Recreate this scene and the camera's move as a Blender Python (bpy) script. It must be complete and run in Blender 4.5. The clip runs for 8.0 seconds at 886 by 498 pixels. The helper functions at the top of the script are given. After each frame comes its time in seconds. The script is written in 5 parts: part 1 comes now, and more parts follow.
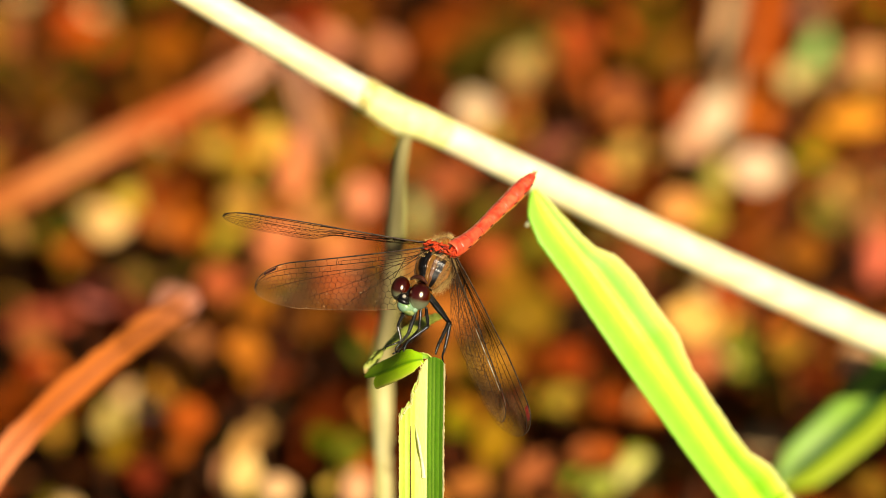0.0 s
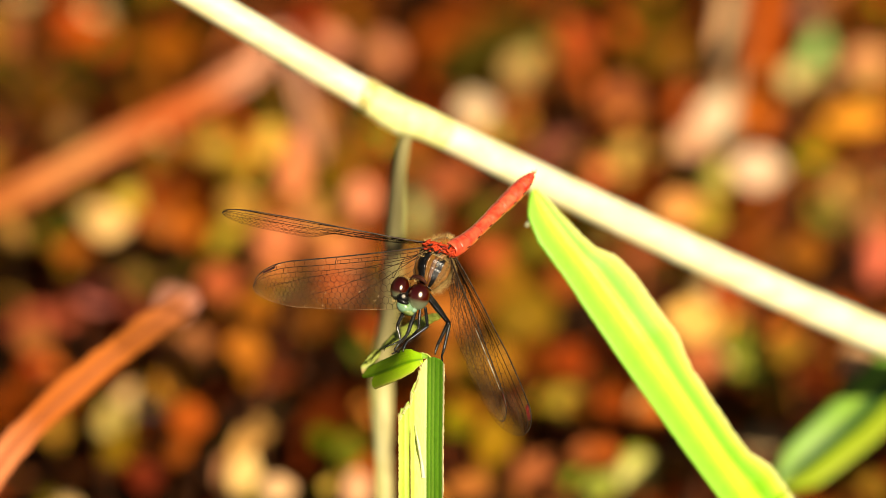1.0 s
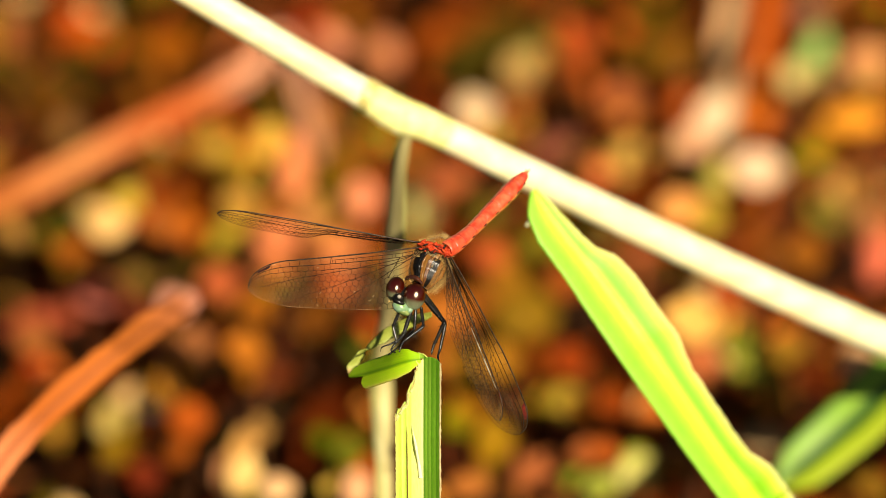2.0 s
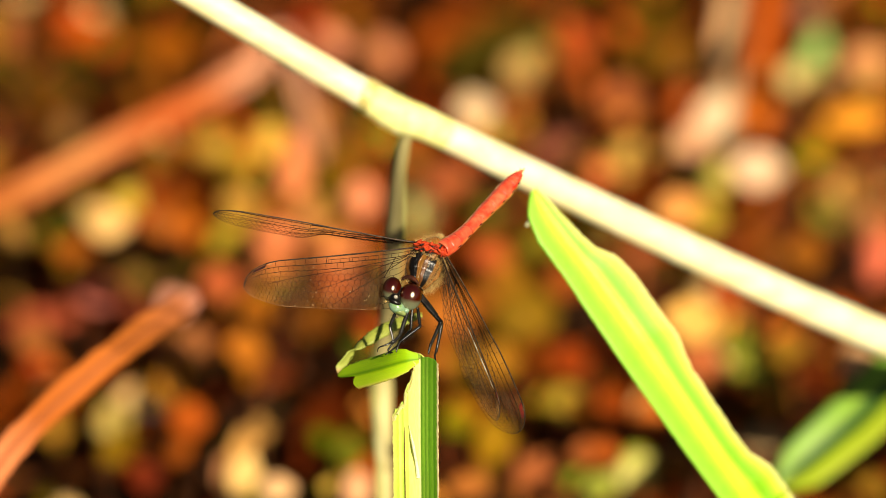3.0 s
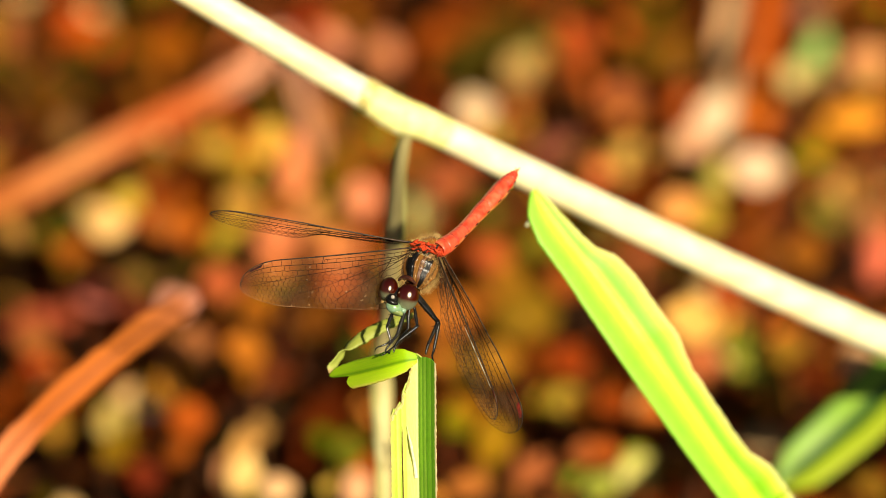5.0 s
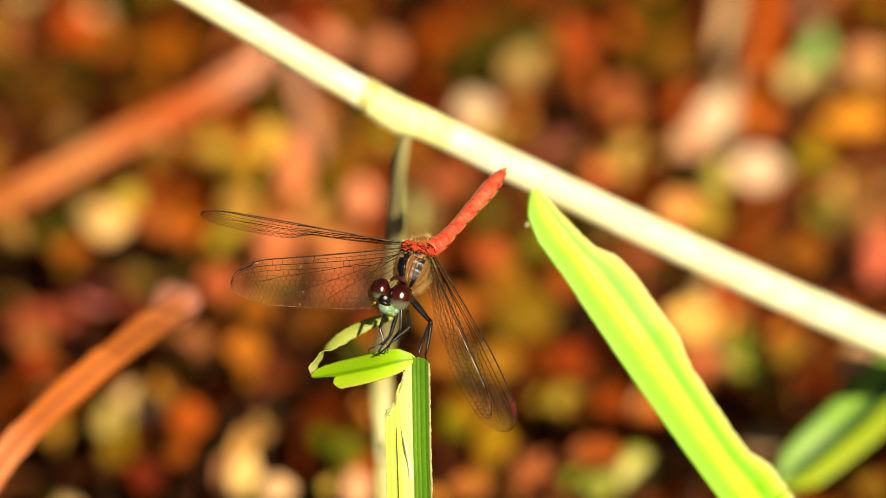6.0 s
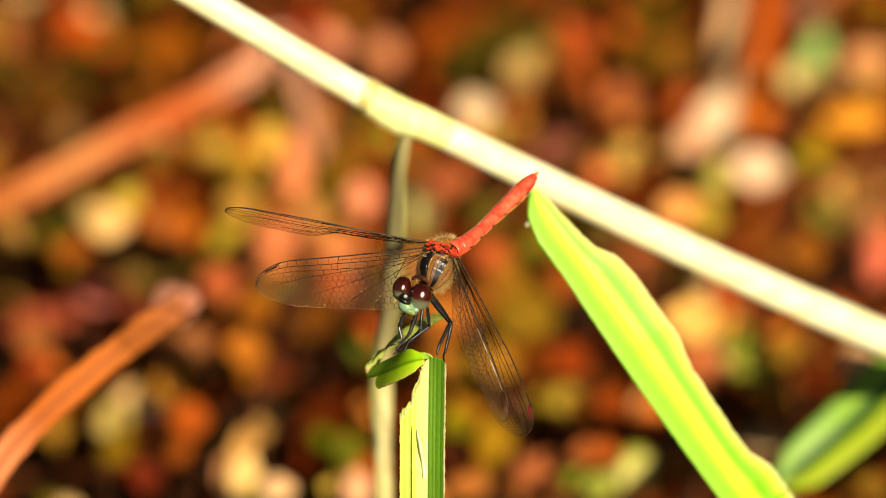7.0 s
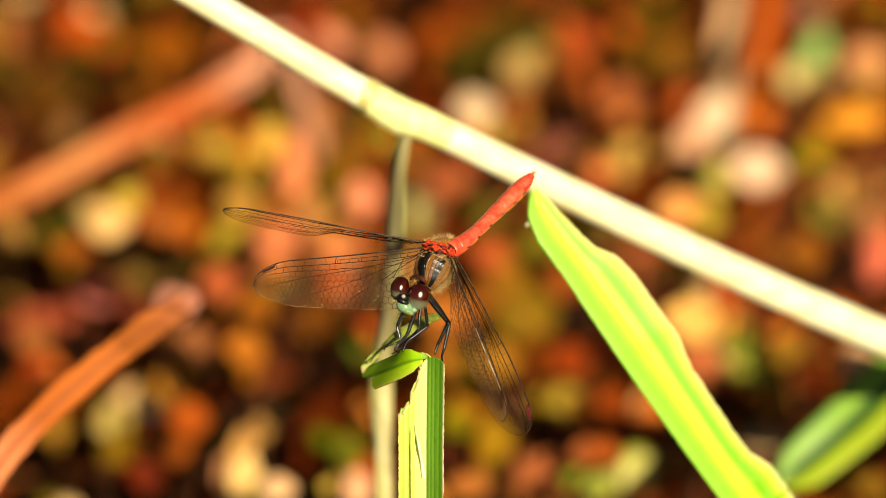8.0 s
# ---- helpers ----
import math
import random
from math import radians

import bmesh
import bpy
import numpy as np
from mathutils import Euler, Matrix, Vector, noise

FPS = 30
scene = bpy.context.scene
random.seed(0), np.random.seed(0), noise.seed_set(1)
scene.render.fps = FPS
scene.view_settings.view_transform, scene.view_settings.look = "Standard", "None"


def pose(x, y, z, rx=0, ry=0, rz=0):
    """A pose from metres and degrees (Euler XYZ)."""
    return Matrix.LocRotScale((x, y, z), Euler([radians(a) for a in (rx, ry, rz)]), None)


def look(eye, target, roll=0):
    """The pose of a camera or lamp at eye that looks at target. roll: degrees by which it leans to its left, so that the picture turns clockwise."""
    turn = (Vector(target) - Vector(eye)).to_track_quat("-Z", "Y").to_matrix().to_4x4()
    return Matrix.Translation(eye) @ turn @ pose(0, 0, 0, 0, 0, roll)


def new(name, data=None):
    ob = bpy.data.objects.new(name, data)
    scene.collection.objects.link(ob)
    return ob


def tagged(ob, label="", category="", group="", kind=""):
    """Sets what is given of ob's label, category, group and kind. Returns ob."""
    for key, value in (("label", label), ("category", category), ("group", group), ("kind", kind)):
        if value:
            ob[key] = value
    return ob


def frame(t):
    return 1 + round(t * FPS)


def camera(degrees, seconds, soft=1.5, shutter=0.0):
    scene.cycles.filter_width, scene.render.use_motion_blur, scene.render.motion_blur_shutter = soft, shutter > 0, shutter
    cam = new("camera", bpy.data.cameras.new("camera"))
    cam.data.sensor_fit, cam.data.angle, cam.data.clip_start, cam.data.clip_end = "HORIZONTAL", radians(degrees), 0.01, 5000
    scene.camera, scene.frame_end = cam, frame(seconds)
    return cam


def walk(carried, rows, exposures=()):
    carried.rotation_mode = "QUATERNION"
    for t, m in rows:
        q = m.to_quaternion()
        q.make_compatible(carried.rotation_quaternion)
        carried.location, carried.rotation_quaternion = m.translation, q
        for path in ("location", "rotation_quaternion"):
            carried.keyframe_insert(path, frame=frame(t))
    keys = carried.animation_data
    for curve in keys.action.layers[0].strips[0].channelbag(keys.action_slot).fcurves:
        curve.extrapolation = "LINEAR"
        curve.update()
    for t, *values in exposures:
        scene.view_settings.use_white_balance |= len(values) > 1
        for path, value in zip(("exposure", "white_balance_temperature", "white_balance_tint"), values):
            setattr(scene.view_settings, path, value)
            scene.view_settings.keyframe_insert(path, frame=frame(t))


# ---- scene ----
# A macro shot: a long lens, about 0.9 m from a dragonfly, looking down 30 degrees.
cam = camera(8.0, 8.0, soft=0.55)
PITCH, RANGE, PERCH = 30.0, 0.897, 0.166
SITE = pose(0, 0, PERCH, -PITCH)          # origin in the plane of focus; x right, y away, z up the slope
EYE = SITE @ Vector((0, -RANGE, 0))
VIEW = look(EYE, SITE.translation)
walk(cam, [(0.0, VIEW), (8.0, VIEW)], exposures=[(0.0, 0.61, 7000, 10), (8.0, 0.61, 7000, 10)])
cam.data.dof.use_dof = True
cam.data.dof.focus_distance = 0.8965
cam.data.dof.aperture_fstop = 10.2

# ---- light: low autumn sun from behind the camera's shoulder, blue sky ----
SUN = Vector((0.31, -0.755, 0.575)).normalized()
sun = new("sun", bpy.data.lights.new("sun", "SUN"))
sun.data.energy, sun.data.angle, sun.data.color = 5.0, radians(0.53), (1.0, 0.91, 0.74)
sun.matrix_world = look((2, -2, 2), Vector((2, -2, 2)) - SUN)
world = bpy.data.worlds.new("sky")
scene.world, world.use_nodes = world, True
wn = world.node_tree
sky = wn.nodes.new("ShaderNodeTexSky")
sky.sky_type, sky.sun_disc = "NISHITA", False
sky.sun_elevation, sky.sun_rotation = math.asin(SUN.z), math.atan2(SUN.x, SUN.y)
wn.links.new(sky.outputs[0], wn.nodes["Background"].inputs[0])
wn.nodes["Background"].inputs[1].default_value = 0.02

# ---- helpers ----
MM = 0.001


def tone(r, g, b):
    """Linear colour from the usual 0 to 1 values."""
    return tuple(c / 12.92 if c < 0.04045 else ((c + 0.055) / 1.055) ** 2.4 for c in (r, g, b))


def material(name, base, second=None, scale=300.0, fine=3000.0, rough=0.5, bump=0.15, coat=0.0,
             stretch=(1, 1, 1), uv=False, vary=0.0, glow=0.0, spec=0.5, weight=0.5):
    """Two colours mixed by coarse noise, a finer grain, and relief; glow: light let through the leaf."""
    m = bpy.data.materials.new(name)
    m.use_nodes = True
    nt = m.node_tree
    p = nt.nodes["Principled BSDF"]
    second = second or tuple(c * 0.6 for c in base)
    co = nt.nodes.new("ShaderNodeTexCoord")
    mp = nt.nodes.new("ShaderNodeMapping")
    mp.inputs["Scale"].default_value = stretch
    nt.links.new(co.outputs["UV" if uv else "Object"], mp.inputs[0])
    n1, n2 = nt.nodes.new("ShaderNodeTexNoise"), nt.nodes.new("ShaderNodeTexNoise")
    for n, s, d in ((n1, scale, 4), (n2, fine, 3)):
        n.inputs["Scale"].default_value, n.inputs["Detail"].default_value = s, d
        nt.links.new(mp.outputs[0], n.inputs["Vector"])
    ramp = nt.nodes.new("ShaderNodeValToRGB")
    ramp.color_ramp.elements[0].position, ramp.color_ramp.elements[1].position = weight - 0.16, weight + 0.16
    ramp.color_ramp.elements[0].color, ramp.color_ramp.elements[1].color = (*second, 1), (*base, 1)
    nt.links.new(n1.outputs["Fac"], ramp.inputs[0])
    grain = nt.nodes.new("ShaderNodeMix")
    grain.data_type, grain.blend_type = "RGBA", "OVERLAY"
    grain.inputs["Factor"].default_value = 0.35
    nt.links.new(ramp.outputs[0], grain.inputs["A"])
    nt.links.new(n2.outputs["Fac"], grain.inputs["B"])
    out = grain.outputs["Result"]
    if vary:
        info = nt.nodes.new("ShaderNodeObjectInfo")
        geo = nt.nodes.new("ShaderNodeNewGeometry")
        add = nt.nodes.new("ShaderNodeMath")
        nt.links.new(info.outputs["Random"], add.inputs[0])
        nt.links.new(geo.outputs["Random Per Island"], add.inputs[1])
        frac = nt.nodes.new("ShaderNodeMath")
        frac.operation = "FRACT"
        nt.links.new(add.outputs[0], frac.inputs[0])
        rng = nt.nodes.new("ShaderNodeMapRange")
        rng.inputs["To Min"].default_value, rng.inputs["To Max"].default_value = 1 - vary, 1 + vary
        nt.links.new(frac.outputs[0], rng.inputs["Value"])
        hsv = nt.nodes.new("ShaderNodeHueSaturation")
        nt.links.new(rng.outputs[0], hsv.inputs["Value"])
        nt.links.new(out, hsv.inputs["Color"])
        out = hsv.outputs[0]
    nt.links.new(out, p.inputs["Base Color"])
    p.inputs["Roughness"].default_value = rough
    p.inputs["Specular IOR Level"].default_value = spec
    p.inputs["Coat Weight"].default_value, p.inputs["Coat Roughness"].default_value = coat, 0.08
    bp = nt.nodes.new("ShaderNodeBump")
    bp.inputs["Strength"].default_value, bp.inputs["Distance"].default_value = bump, 0.0002
    nt.links.new(n2.outputs["Fac"], bp.inputs["Height"])
    nt.links.new(bp.outputs[0], p.inputs["Normal"])
    if glow:
        tr = nt.nodes.new("ShaderNodeBsdfTranslucent")
        nt.links.new(out, tr.inputs["Color"])
        mix = nt.nodes.new("ShaderNodeMixShader")
        mix.inputs[0].default_value = glow
        nt.links.new(p.outputs[0], mix.inputs[1])
        nt.links.new(tr.outputs[0], mix.inputs[2])
        nt.links.new(mix.outputs[0], nt.nodes["Material Output"].inputs[0])
    return m


def banded(name, stops, along=False, wobble=0.04, scale=6.0, rough=0.45, bump=0.2, fine=90.0, glow=0.0, coat=0.0, spec=0.5):
    """Colours laid across (or along) the surface's own u and v, with a wavering border: leaf blades, body stripes."""
    m = material(name, (0.5, 0.5, 0.5), rough=rough, bump=bump, coat=coat, uv=True, fine=fine, scale=scale, glow=glow, spec=spec,
                 stretch=(1, 0.06, 1) if not along else (1, 1, 1))
    nt = m.node_tree
    sep = nt.nodes.new("ShaderNodeSeparateXYZ")
    uv = nt.nodes.new("ShaderNodeTexCoord")
    nt.links.new(uv.outputs["UV"], sep.inputs[0])
    noise_node = nt.nodes.new("ShaderNodeTexNoise")
    noise_node.inputs["Scale"].default_value, noise_node.inputs["Detail"].default_value = scale, 5
    nt.links.new(uv.outputs["UV"], noise_node.inputs["Vector"])
    mad = nt.nodes.new("ShaderNodeMath")
    mad.operation = "MULTIPLY_ADD"
    mad.inputs[1].default_value = wobble
    nt.links.new(noise_node.outputs["Fac"], mad.inputs[0])
    nt.links.new(sep.outputs[1 if along else 0], mad.inputs[2])
    off = nt.nodes.new("ShaderNodeMath")
    off.inputs[1].default_value = -wobble / 2
    nt.links.new(mad.outputs[0], off.inputs[0])
    ramp = nt.nodes.new("ShaderNodeValToRGB")
    els = ramp.color_ramp.elements
    els[0].position, els[0].color = stops[0][0], (*stops[0][1], 1)
    els[1].position, els[1].color = stops[-1][0], (*stops[-1][1], 1)
    for pos, colour in stops[1:-1]:
        els.new(pos).color = (*colour, 1)
    nt.links.new(off.outputs[0], ramp.inputs[0])
    grain = next(n for n in nt.nodes if n.bl_idname == "ShaderNodeMix")
    nt.links.new(ramp.outputs[0], grain.inputs["A"])
    return m


def place(matrix):
    """Takes points of the site, in mm, into the space of a thing that stands at matrix."""
    return matrix.inverted() @ SITE


def thing(name, matrix, label, category, group="", kind=""):
    ob = new(name)
    ob.matrix_world = matrix
    ob.empty_display_size = 0.01
    return tagged(ob, label, category, group, kind)


def part(name, shape, mat, parent=None, to=None, label="", smooth=True, local=None):
    """Links a shape (verts in mm, faces, uvs) as one mesh under a thing or part; to: from site mm into the parent's space; local: the part's own pose there."""
    verts, faces, uvs = shape
    own = local or Matrix()
    m = own.inverted() @ (to or Matrix())
    me = bpy.data.meshes.new(name)
    me.from_pydata([m @ (Vector(v) * MM) for v in verts], [], faces)
    if uvs:
        layer = me.uv_layers.new(name="UVMap")
        for loop in me.loops:
            layer.data[loop.index].uv = uvs[loop.vertex_index]
    for p in me.polygons:
        p.use_smooth = smooth
    me.materials.append(mat)
    me.update()
    ob = new(name, me)
    if parent:
        ob.parent = parent
    ob.matrix_basis = own
    if label:
        ob["label"] = label
    return ob


def joined(shapes):
    verts, faces, uvs = [], [], []
    for v, f, u in shapes:
        k = len(verts)
        verts += v
        faces += [tuple(i + k for i in face) for face in f]
        uvs += u or [(0, 0)] * len(v)
    return verts, faces, uvs


def curve(points, n):
    """n + 1 points on a smooth line through points."""
    pts = [Vector(p) for p in points]
    ext = [2 * pts[0] - pts[1], *pts, 2 * pts[-1] - pts[-2]]
    res = []
    for k in range(n + 1):
        s = k / n * (len(pts) - 1)
        i = min(int(s), len(pts) - 2)
        t = s - i
        a, b, c, d = ext[i:i + 4]
        res.append(0.5 * (2 * b + (c - a) * t + (2 * a - 5 * b + 4 * c - d) * t * t + (3 * b - a - 3 * c + d) * t ** 3))
    return res


def level(values, n):
    """The same for plain numbers."""
    return list(np.interp(np.linspace(0, len(values) - 1, n + 1), range(len(values)), values))


def tube(points, radii, n=16, sides=10, flat=1.0, ref=(0, 0, 1), rough=0.0, ridges=None):
    """A closed round body along a smooth line; flat: its height over its width; rough: uneven by that share."""
    line, rad = curve(points, n), level(radii, n)
    verts, faces, uvs = [], [], []
    for k, p in enumerate(line):
        d = (line[min(k + 1, n)] - line[max(k - 1, 0)]).normalized()
        a = d.cross(Vector(ref))
        a = (a if a.length > 0.05 else d.cross(Vector((0, 1, 0.2)))).normalized()
        b = a.cross(d).normalized()
        for j in range(sides + 1):
            w = 2 * math.pi * j / sides
            r = rad[k] * (1 + rough * noise.noise(p * 0.7 + Vector((math.cos(w), math.sin(w), 0)) * 1.3))
            r *= 1 + (ridges[1] * math.cos(w * ridges[0]) if ridges else 0)
            verts.append(tuple(p + (a * math.cos(w) + b * math.sin(w) * flat) * r))
            uvs.append((j / sides, k / n))
    row = sides + 1
    for k in range(n):
        for j in range(sides):
            faces.append((k * row + j, k * row + j + 1, (k + 1) * row + j + 1, (k + 1) * row + j))
    for k, s in ((0, 1), (n, -1)):
        faces.append(tuple(k * row + j for j in range(sides))[::s])
    return verts, faces, uvs


def ball(centre, radii, turn=(0, 0, 0), rows=12, sides=18, power=1.0):
    """An egg-like body."""
    e = Euler([radians(a) for a in turn]).to_matrix()
    verts, faces, uvs = [], [], []
    for i in range(rows + 1):
        th = math.pi * i / rows
        for j in range(sides + 1):
            ph = 2 * math.pi * j / sides
            v = Vector((math.sin(th) ** power * math.cos(ph) * radii[0], math.sin(th) ** power * math.sin(ph) * radii[1], math.cos(th) * radii[2]))
            verts.append(tuple(Vector(centre) + e @ v))
            uvs.append((j / sides, 1 - i / rows))
    row = sides + 1
    for i in range(rows):
        for j in range(sides):
            faces.append((i * row + j, (i + 1) * row + j, (i + 1) * row + j + 1, i * row + j + 1))
    return verts, faces, uvs


def prism(a, b, r, r2=None):
    """A three-sided rod, for veins, hairs and bristles."""
    a, b = Vector(a), Vector(b)
    d = (b - a).normalized()
    s = d.cross(Vector((0.3, 0.2, 0.9)))
    s = (s if s.length > 0.01 else d.cross(Vector((1, 0, 0)))).normalized()
    t = s.cross(d)
    r2 = r if r2 is None else r2
    verts = []
    for p, q in ((a, r), (b, r2)):
        for k in range(3):
            w = 2.0944 * k
            verts.append(tuple(p + (s * math.cos(w) + t * math.sin(w)) * q))
    return verts, [(0, 1, 4, 3), (1, 2, 5, 4), (2, 0, 3, 5)], [(0, 0)] * 6


def blade(spine, across, left, right, n=40, m=10, fold=0.25, thick=0.22, ragged=(0, 0), curl=0.0, ribs=0.03, end_cut=None, seed=1):
    """A leaf blade: its spine, the direction across at each point, half widths to either side; fold: depth of the V, as a share of the width, or one for each side.
    end_cut: by how much each rib is cut short at the end, as a function of -1 to 1; ragged: how torn each edge is, in mm."""
    line = curve(spine, n)
    acr = curve(across, n)
    wl, wr = level(left, n), level(right, n)
    length = sum((line[k + 1] - line[k]).length for k in range(n))
    rg = random.Random(seed)
    verts, faces, uvs = [], [], []
    top = []
    for k in range(n + 1):
        for j in range(m + 1):
            f = 2 * j / m - 1
            s = float(k)
            if end_cut:
                s = min(s, n - end_cut(f) * n) if k > 0 else s
            i = min(int(s), n - 1)
            p, a = line[i].lerp(line[i + 1], s - i), acr[i].lerp(acr[i + 1], s - i)
            d = (line[min(i + 1, n)] - line[max(i - 1, 0)]).normalized()
            a = (a - d * a.dot(d)).normalized()
            nor = a.cross(d)
            w = wl[k] if f < 0 else wr[k]
            x = f * w
            edge = max(0.0, abs(f) - 0.75) * 4
            x += edge * (ragged[0] if f < 0 else ragged[1]) * (rg.random() - 0.5) * 2
            up = abs(f) * w * (fold if not isinstance(fold, tuple) else fold[0] if f < 0 else fold[1]) - curl * f * f * w + ribs * math.cos(j * 9.0)
            top.append(tuple(p + a * x + nor * up))
            verts.append(top[-1])
            uvs.append((j / m, k / n * length * 0.1))
    row = m + 1
    half = len(verts)
    for k in range(n + 1):
        i = min(k, n - 1)
        d = (line[i + 1] - line[i]).normalized()
        nor = acr[k].cross(d).normalized()
        for j in range(m + 1):
            verts.append(tuple(Vector(top[k * row + j]) - nor * thick))
            uvs.append(uvs[k * row + j])
    for k in range(n):
        for j in range(m):
            q = (k * row + j, k * row + j + 1, (k + 1) * row + j + 1, (k + 1) * row + j)
            faces += [q, tuple(i + half for i in q[::-1])]
        for j in (0, m):
            q = (k * row + j, (k + 1) * row + j, (k + 1) * row + j + half, k * row + j + half)
            faces.append(q if j == 0 else q[::-1])
    for k in (0, n):
        for j in range(m):
            q = (k * row + j, k * row + j + 1, k * row + j + 1 + half, k * row + j + half)
            faces.append(q if k else q[::-1])
    return verts, faces, uvs


def spot(x, z, height):
    """The place at that height (m) on the line of sight through x, z (mm) of the plane of focus."""
    way = (SITE @ Vector((x * MM, 0, z * MM)) - EYE)
    return EYE + way * ((height - EYE.z) / way.z)

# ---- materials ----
# Near-black colour stands in for the deep shade between the plants.
soil = material("shade-dark soil", tone(0.12, 0.055, 0.012), tone(0.05, 0.025, 0.005), scale=14, fine=220, rough=0.95, bump=0.6, spec=0.04)
# Stripes are its own; the right half is painted darker, as turned from sun.
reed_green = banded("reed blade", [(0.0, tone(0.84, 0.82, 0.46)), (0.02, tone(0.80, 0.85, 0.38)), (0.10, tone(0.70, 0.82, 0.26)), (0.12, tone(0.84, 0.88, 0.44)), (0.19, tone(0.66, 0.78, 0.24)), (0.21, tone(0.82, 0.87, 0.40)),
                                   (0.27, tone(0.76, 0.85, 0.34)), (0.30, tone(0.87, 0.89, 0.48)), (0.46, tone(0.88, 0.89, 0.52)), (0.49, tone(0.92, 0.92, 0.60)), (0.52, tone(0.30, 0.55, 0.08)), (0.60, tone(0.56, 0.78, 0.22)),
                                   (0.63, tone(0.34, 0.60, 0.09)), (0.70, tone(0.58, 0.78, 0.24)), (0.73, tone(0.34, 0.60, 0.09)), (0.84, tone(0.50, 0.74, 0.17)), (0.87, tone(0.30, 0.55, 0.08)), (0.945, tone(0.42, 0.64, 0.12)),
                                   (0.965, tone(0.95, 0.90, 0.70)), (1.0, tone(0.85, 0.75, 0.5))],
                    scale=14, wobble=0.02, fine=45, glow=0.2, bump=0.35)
# The darker stops at the middle paint in the shadow along the crease.
flap_green = banded("folded reed blade", [(0.0, tone(0.74, 0.90, 0.12)), (0.40, tone(0.70, 0.88, 0.10)), (0.49, tone(0.50, 0.70, 0.06)), (0.53, tone(0.52, 0.72, 0.06)), (0.6, tone(0.78, 0.93, 0.14)),
                                          (0.93, tone(0.82, 0.94, 0.20)), (1.0, tone(0.90, 0.88, 0.40))], scale=10, wobble=0.03, fine=45, glow=0.45, bump=0.3)
bend_mat = banded("bend of the reed", [(0.0, tone(0.84, 0.86, 0.44)), (0.12, tone(0.56, 0.76, 0.20)), (0.4, tone(0.66, 0.82, 0.28)), (0.75, tone(0.52, 0.74, 0.18)), (0.93, tone(0.70, 0.80, 0.34)), (1.0, tone(0.90, 0.84, 0.55))], scale=9, wobble=0.04, fine=45, glow=0.2, bump=0.4)
shred_mat = banded("drying shred", [(0.0, tone(0.70, 0.58, 0.34)), (0.10, tone(0.82, 0.72, 0.48)), (0.2, tone(0.72, 0.76, 0.36)), (1.0, tone(0.70, 0.74, 0.32))], along=True, wobble=0.08, glow=0.4)
leaf_green = banded("broad reed leaf", [(0.0, tone(0.60, 0.84, 0.24)), (0.20, tone(0.55, 0.82, 0.17)), (0.32, tone(0.66, 0.85, 0.17)), (0.42, tone(0.82, 0.88, 0.20)), (0.54, tone(0.80, 0.87, 0.19)), (0.60, tone(0.70, 0.84, 0.15)),
                                        (0.66, tone(0.48, 0.74, 0.05)), (0.72, tone(0.50, 0.76, 0.06)), (0.80, tone(0.62, 0.83, 0.14)), (0.90, tone(0.80, 0.88, 0.24)), (0.965, tone(0.84, 0.86, 0.40)), (1.0, tone(0.92, 0.88, 0.64))], scale=8, wobble=0.05, fine=40, glow=0.2, bump=0.3)
# Dark middle stops and the duller upper half paint fold shade into the colour.
leaf_dark = banded("reed leaf with painted fold shade", [(0.0, tone(0.34, 0.52, 0.10)), (0.14, tone(0.44, 0.62, 0.12)), (0.30, tone(0.58, 0.74, 0.16)), (0.40, tone(0.26, 0.44, 0.07)), (0.46, tone(0.11, 0.26, 0.04)), (0.56, tone(0.10, 0.24, 0.04)), (0.64, tone(0.46, 0.60, 0.12)), (0.80, tone(0.72, 0.78, 0.18)), (1.0, tone(0.62, 0.70, 0.16))],
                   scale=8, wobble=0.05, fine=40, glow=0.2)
straw_mat = material("pale straw", tone(0.98, 0.95, 0.78), tone(0.95, 0.90, 0.66), scale=500, fine=2500, rough=0.38, bump=0.1, stretch=(0.15, 1, 1))
node_mat = material("straw node", tone(0.90, 0.86, 0.58), tone(0.74, 0.68, 0.38), scale=900, rough=0.5)
sheath_mat = material("straw sheath", tone(0.96, 0.94, 0.66), tone(0.93, 0.92, 0.54), scale=600, rough=0.45)
dry_leaf = banded("dry hanging leaf", [(0.0, tone(0.50, 0.50, 0.27)), (0.3, tone(0.70, 0.67, 0.40)), (0.6, tone(0.84, 0.78, 0.54)), (1.0, tone(0.62, 0.58, 0.34))], scale=12, wobble=0.1, glow=0.1)
tear_mat = material("torn white fibre", tone(0.95, 0.94, 0.82), tone(0.88, 0.88, 0.64), scale=900, rough=0.6)
split_mat = material("brown split", tone(0.45, 0.32, 0.12), tone(0.30, 0.18, 0.06), scale=1500, rough=0.8)

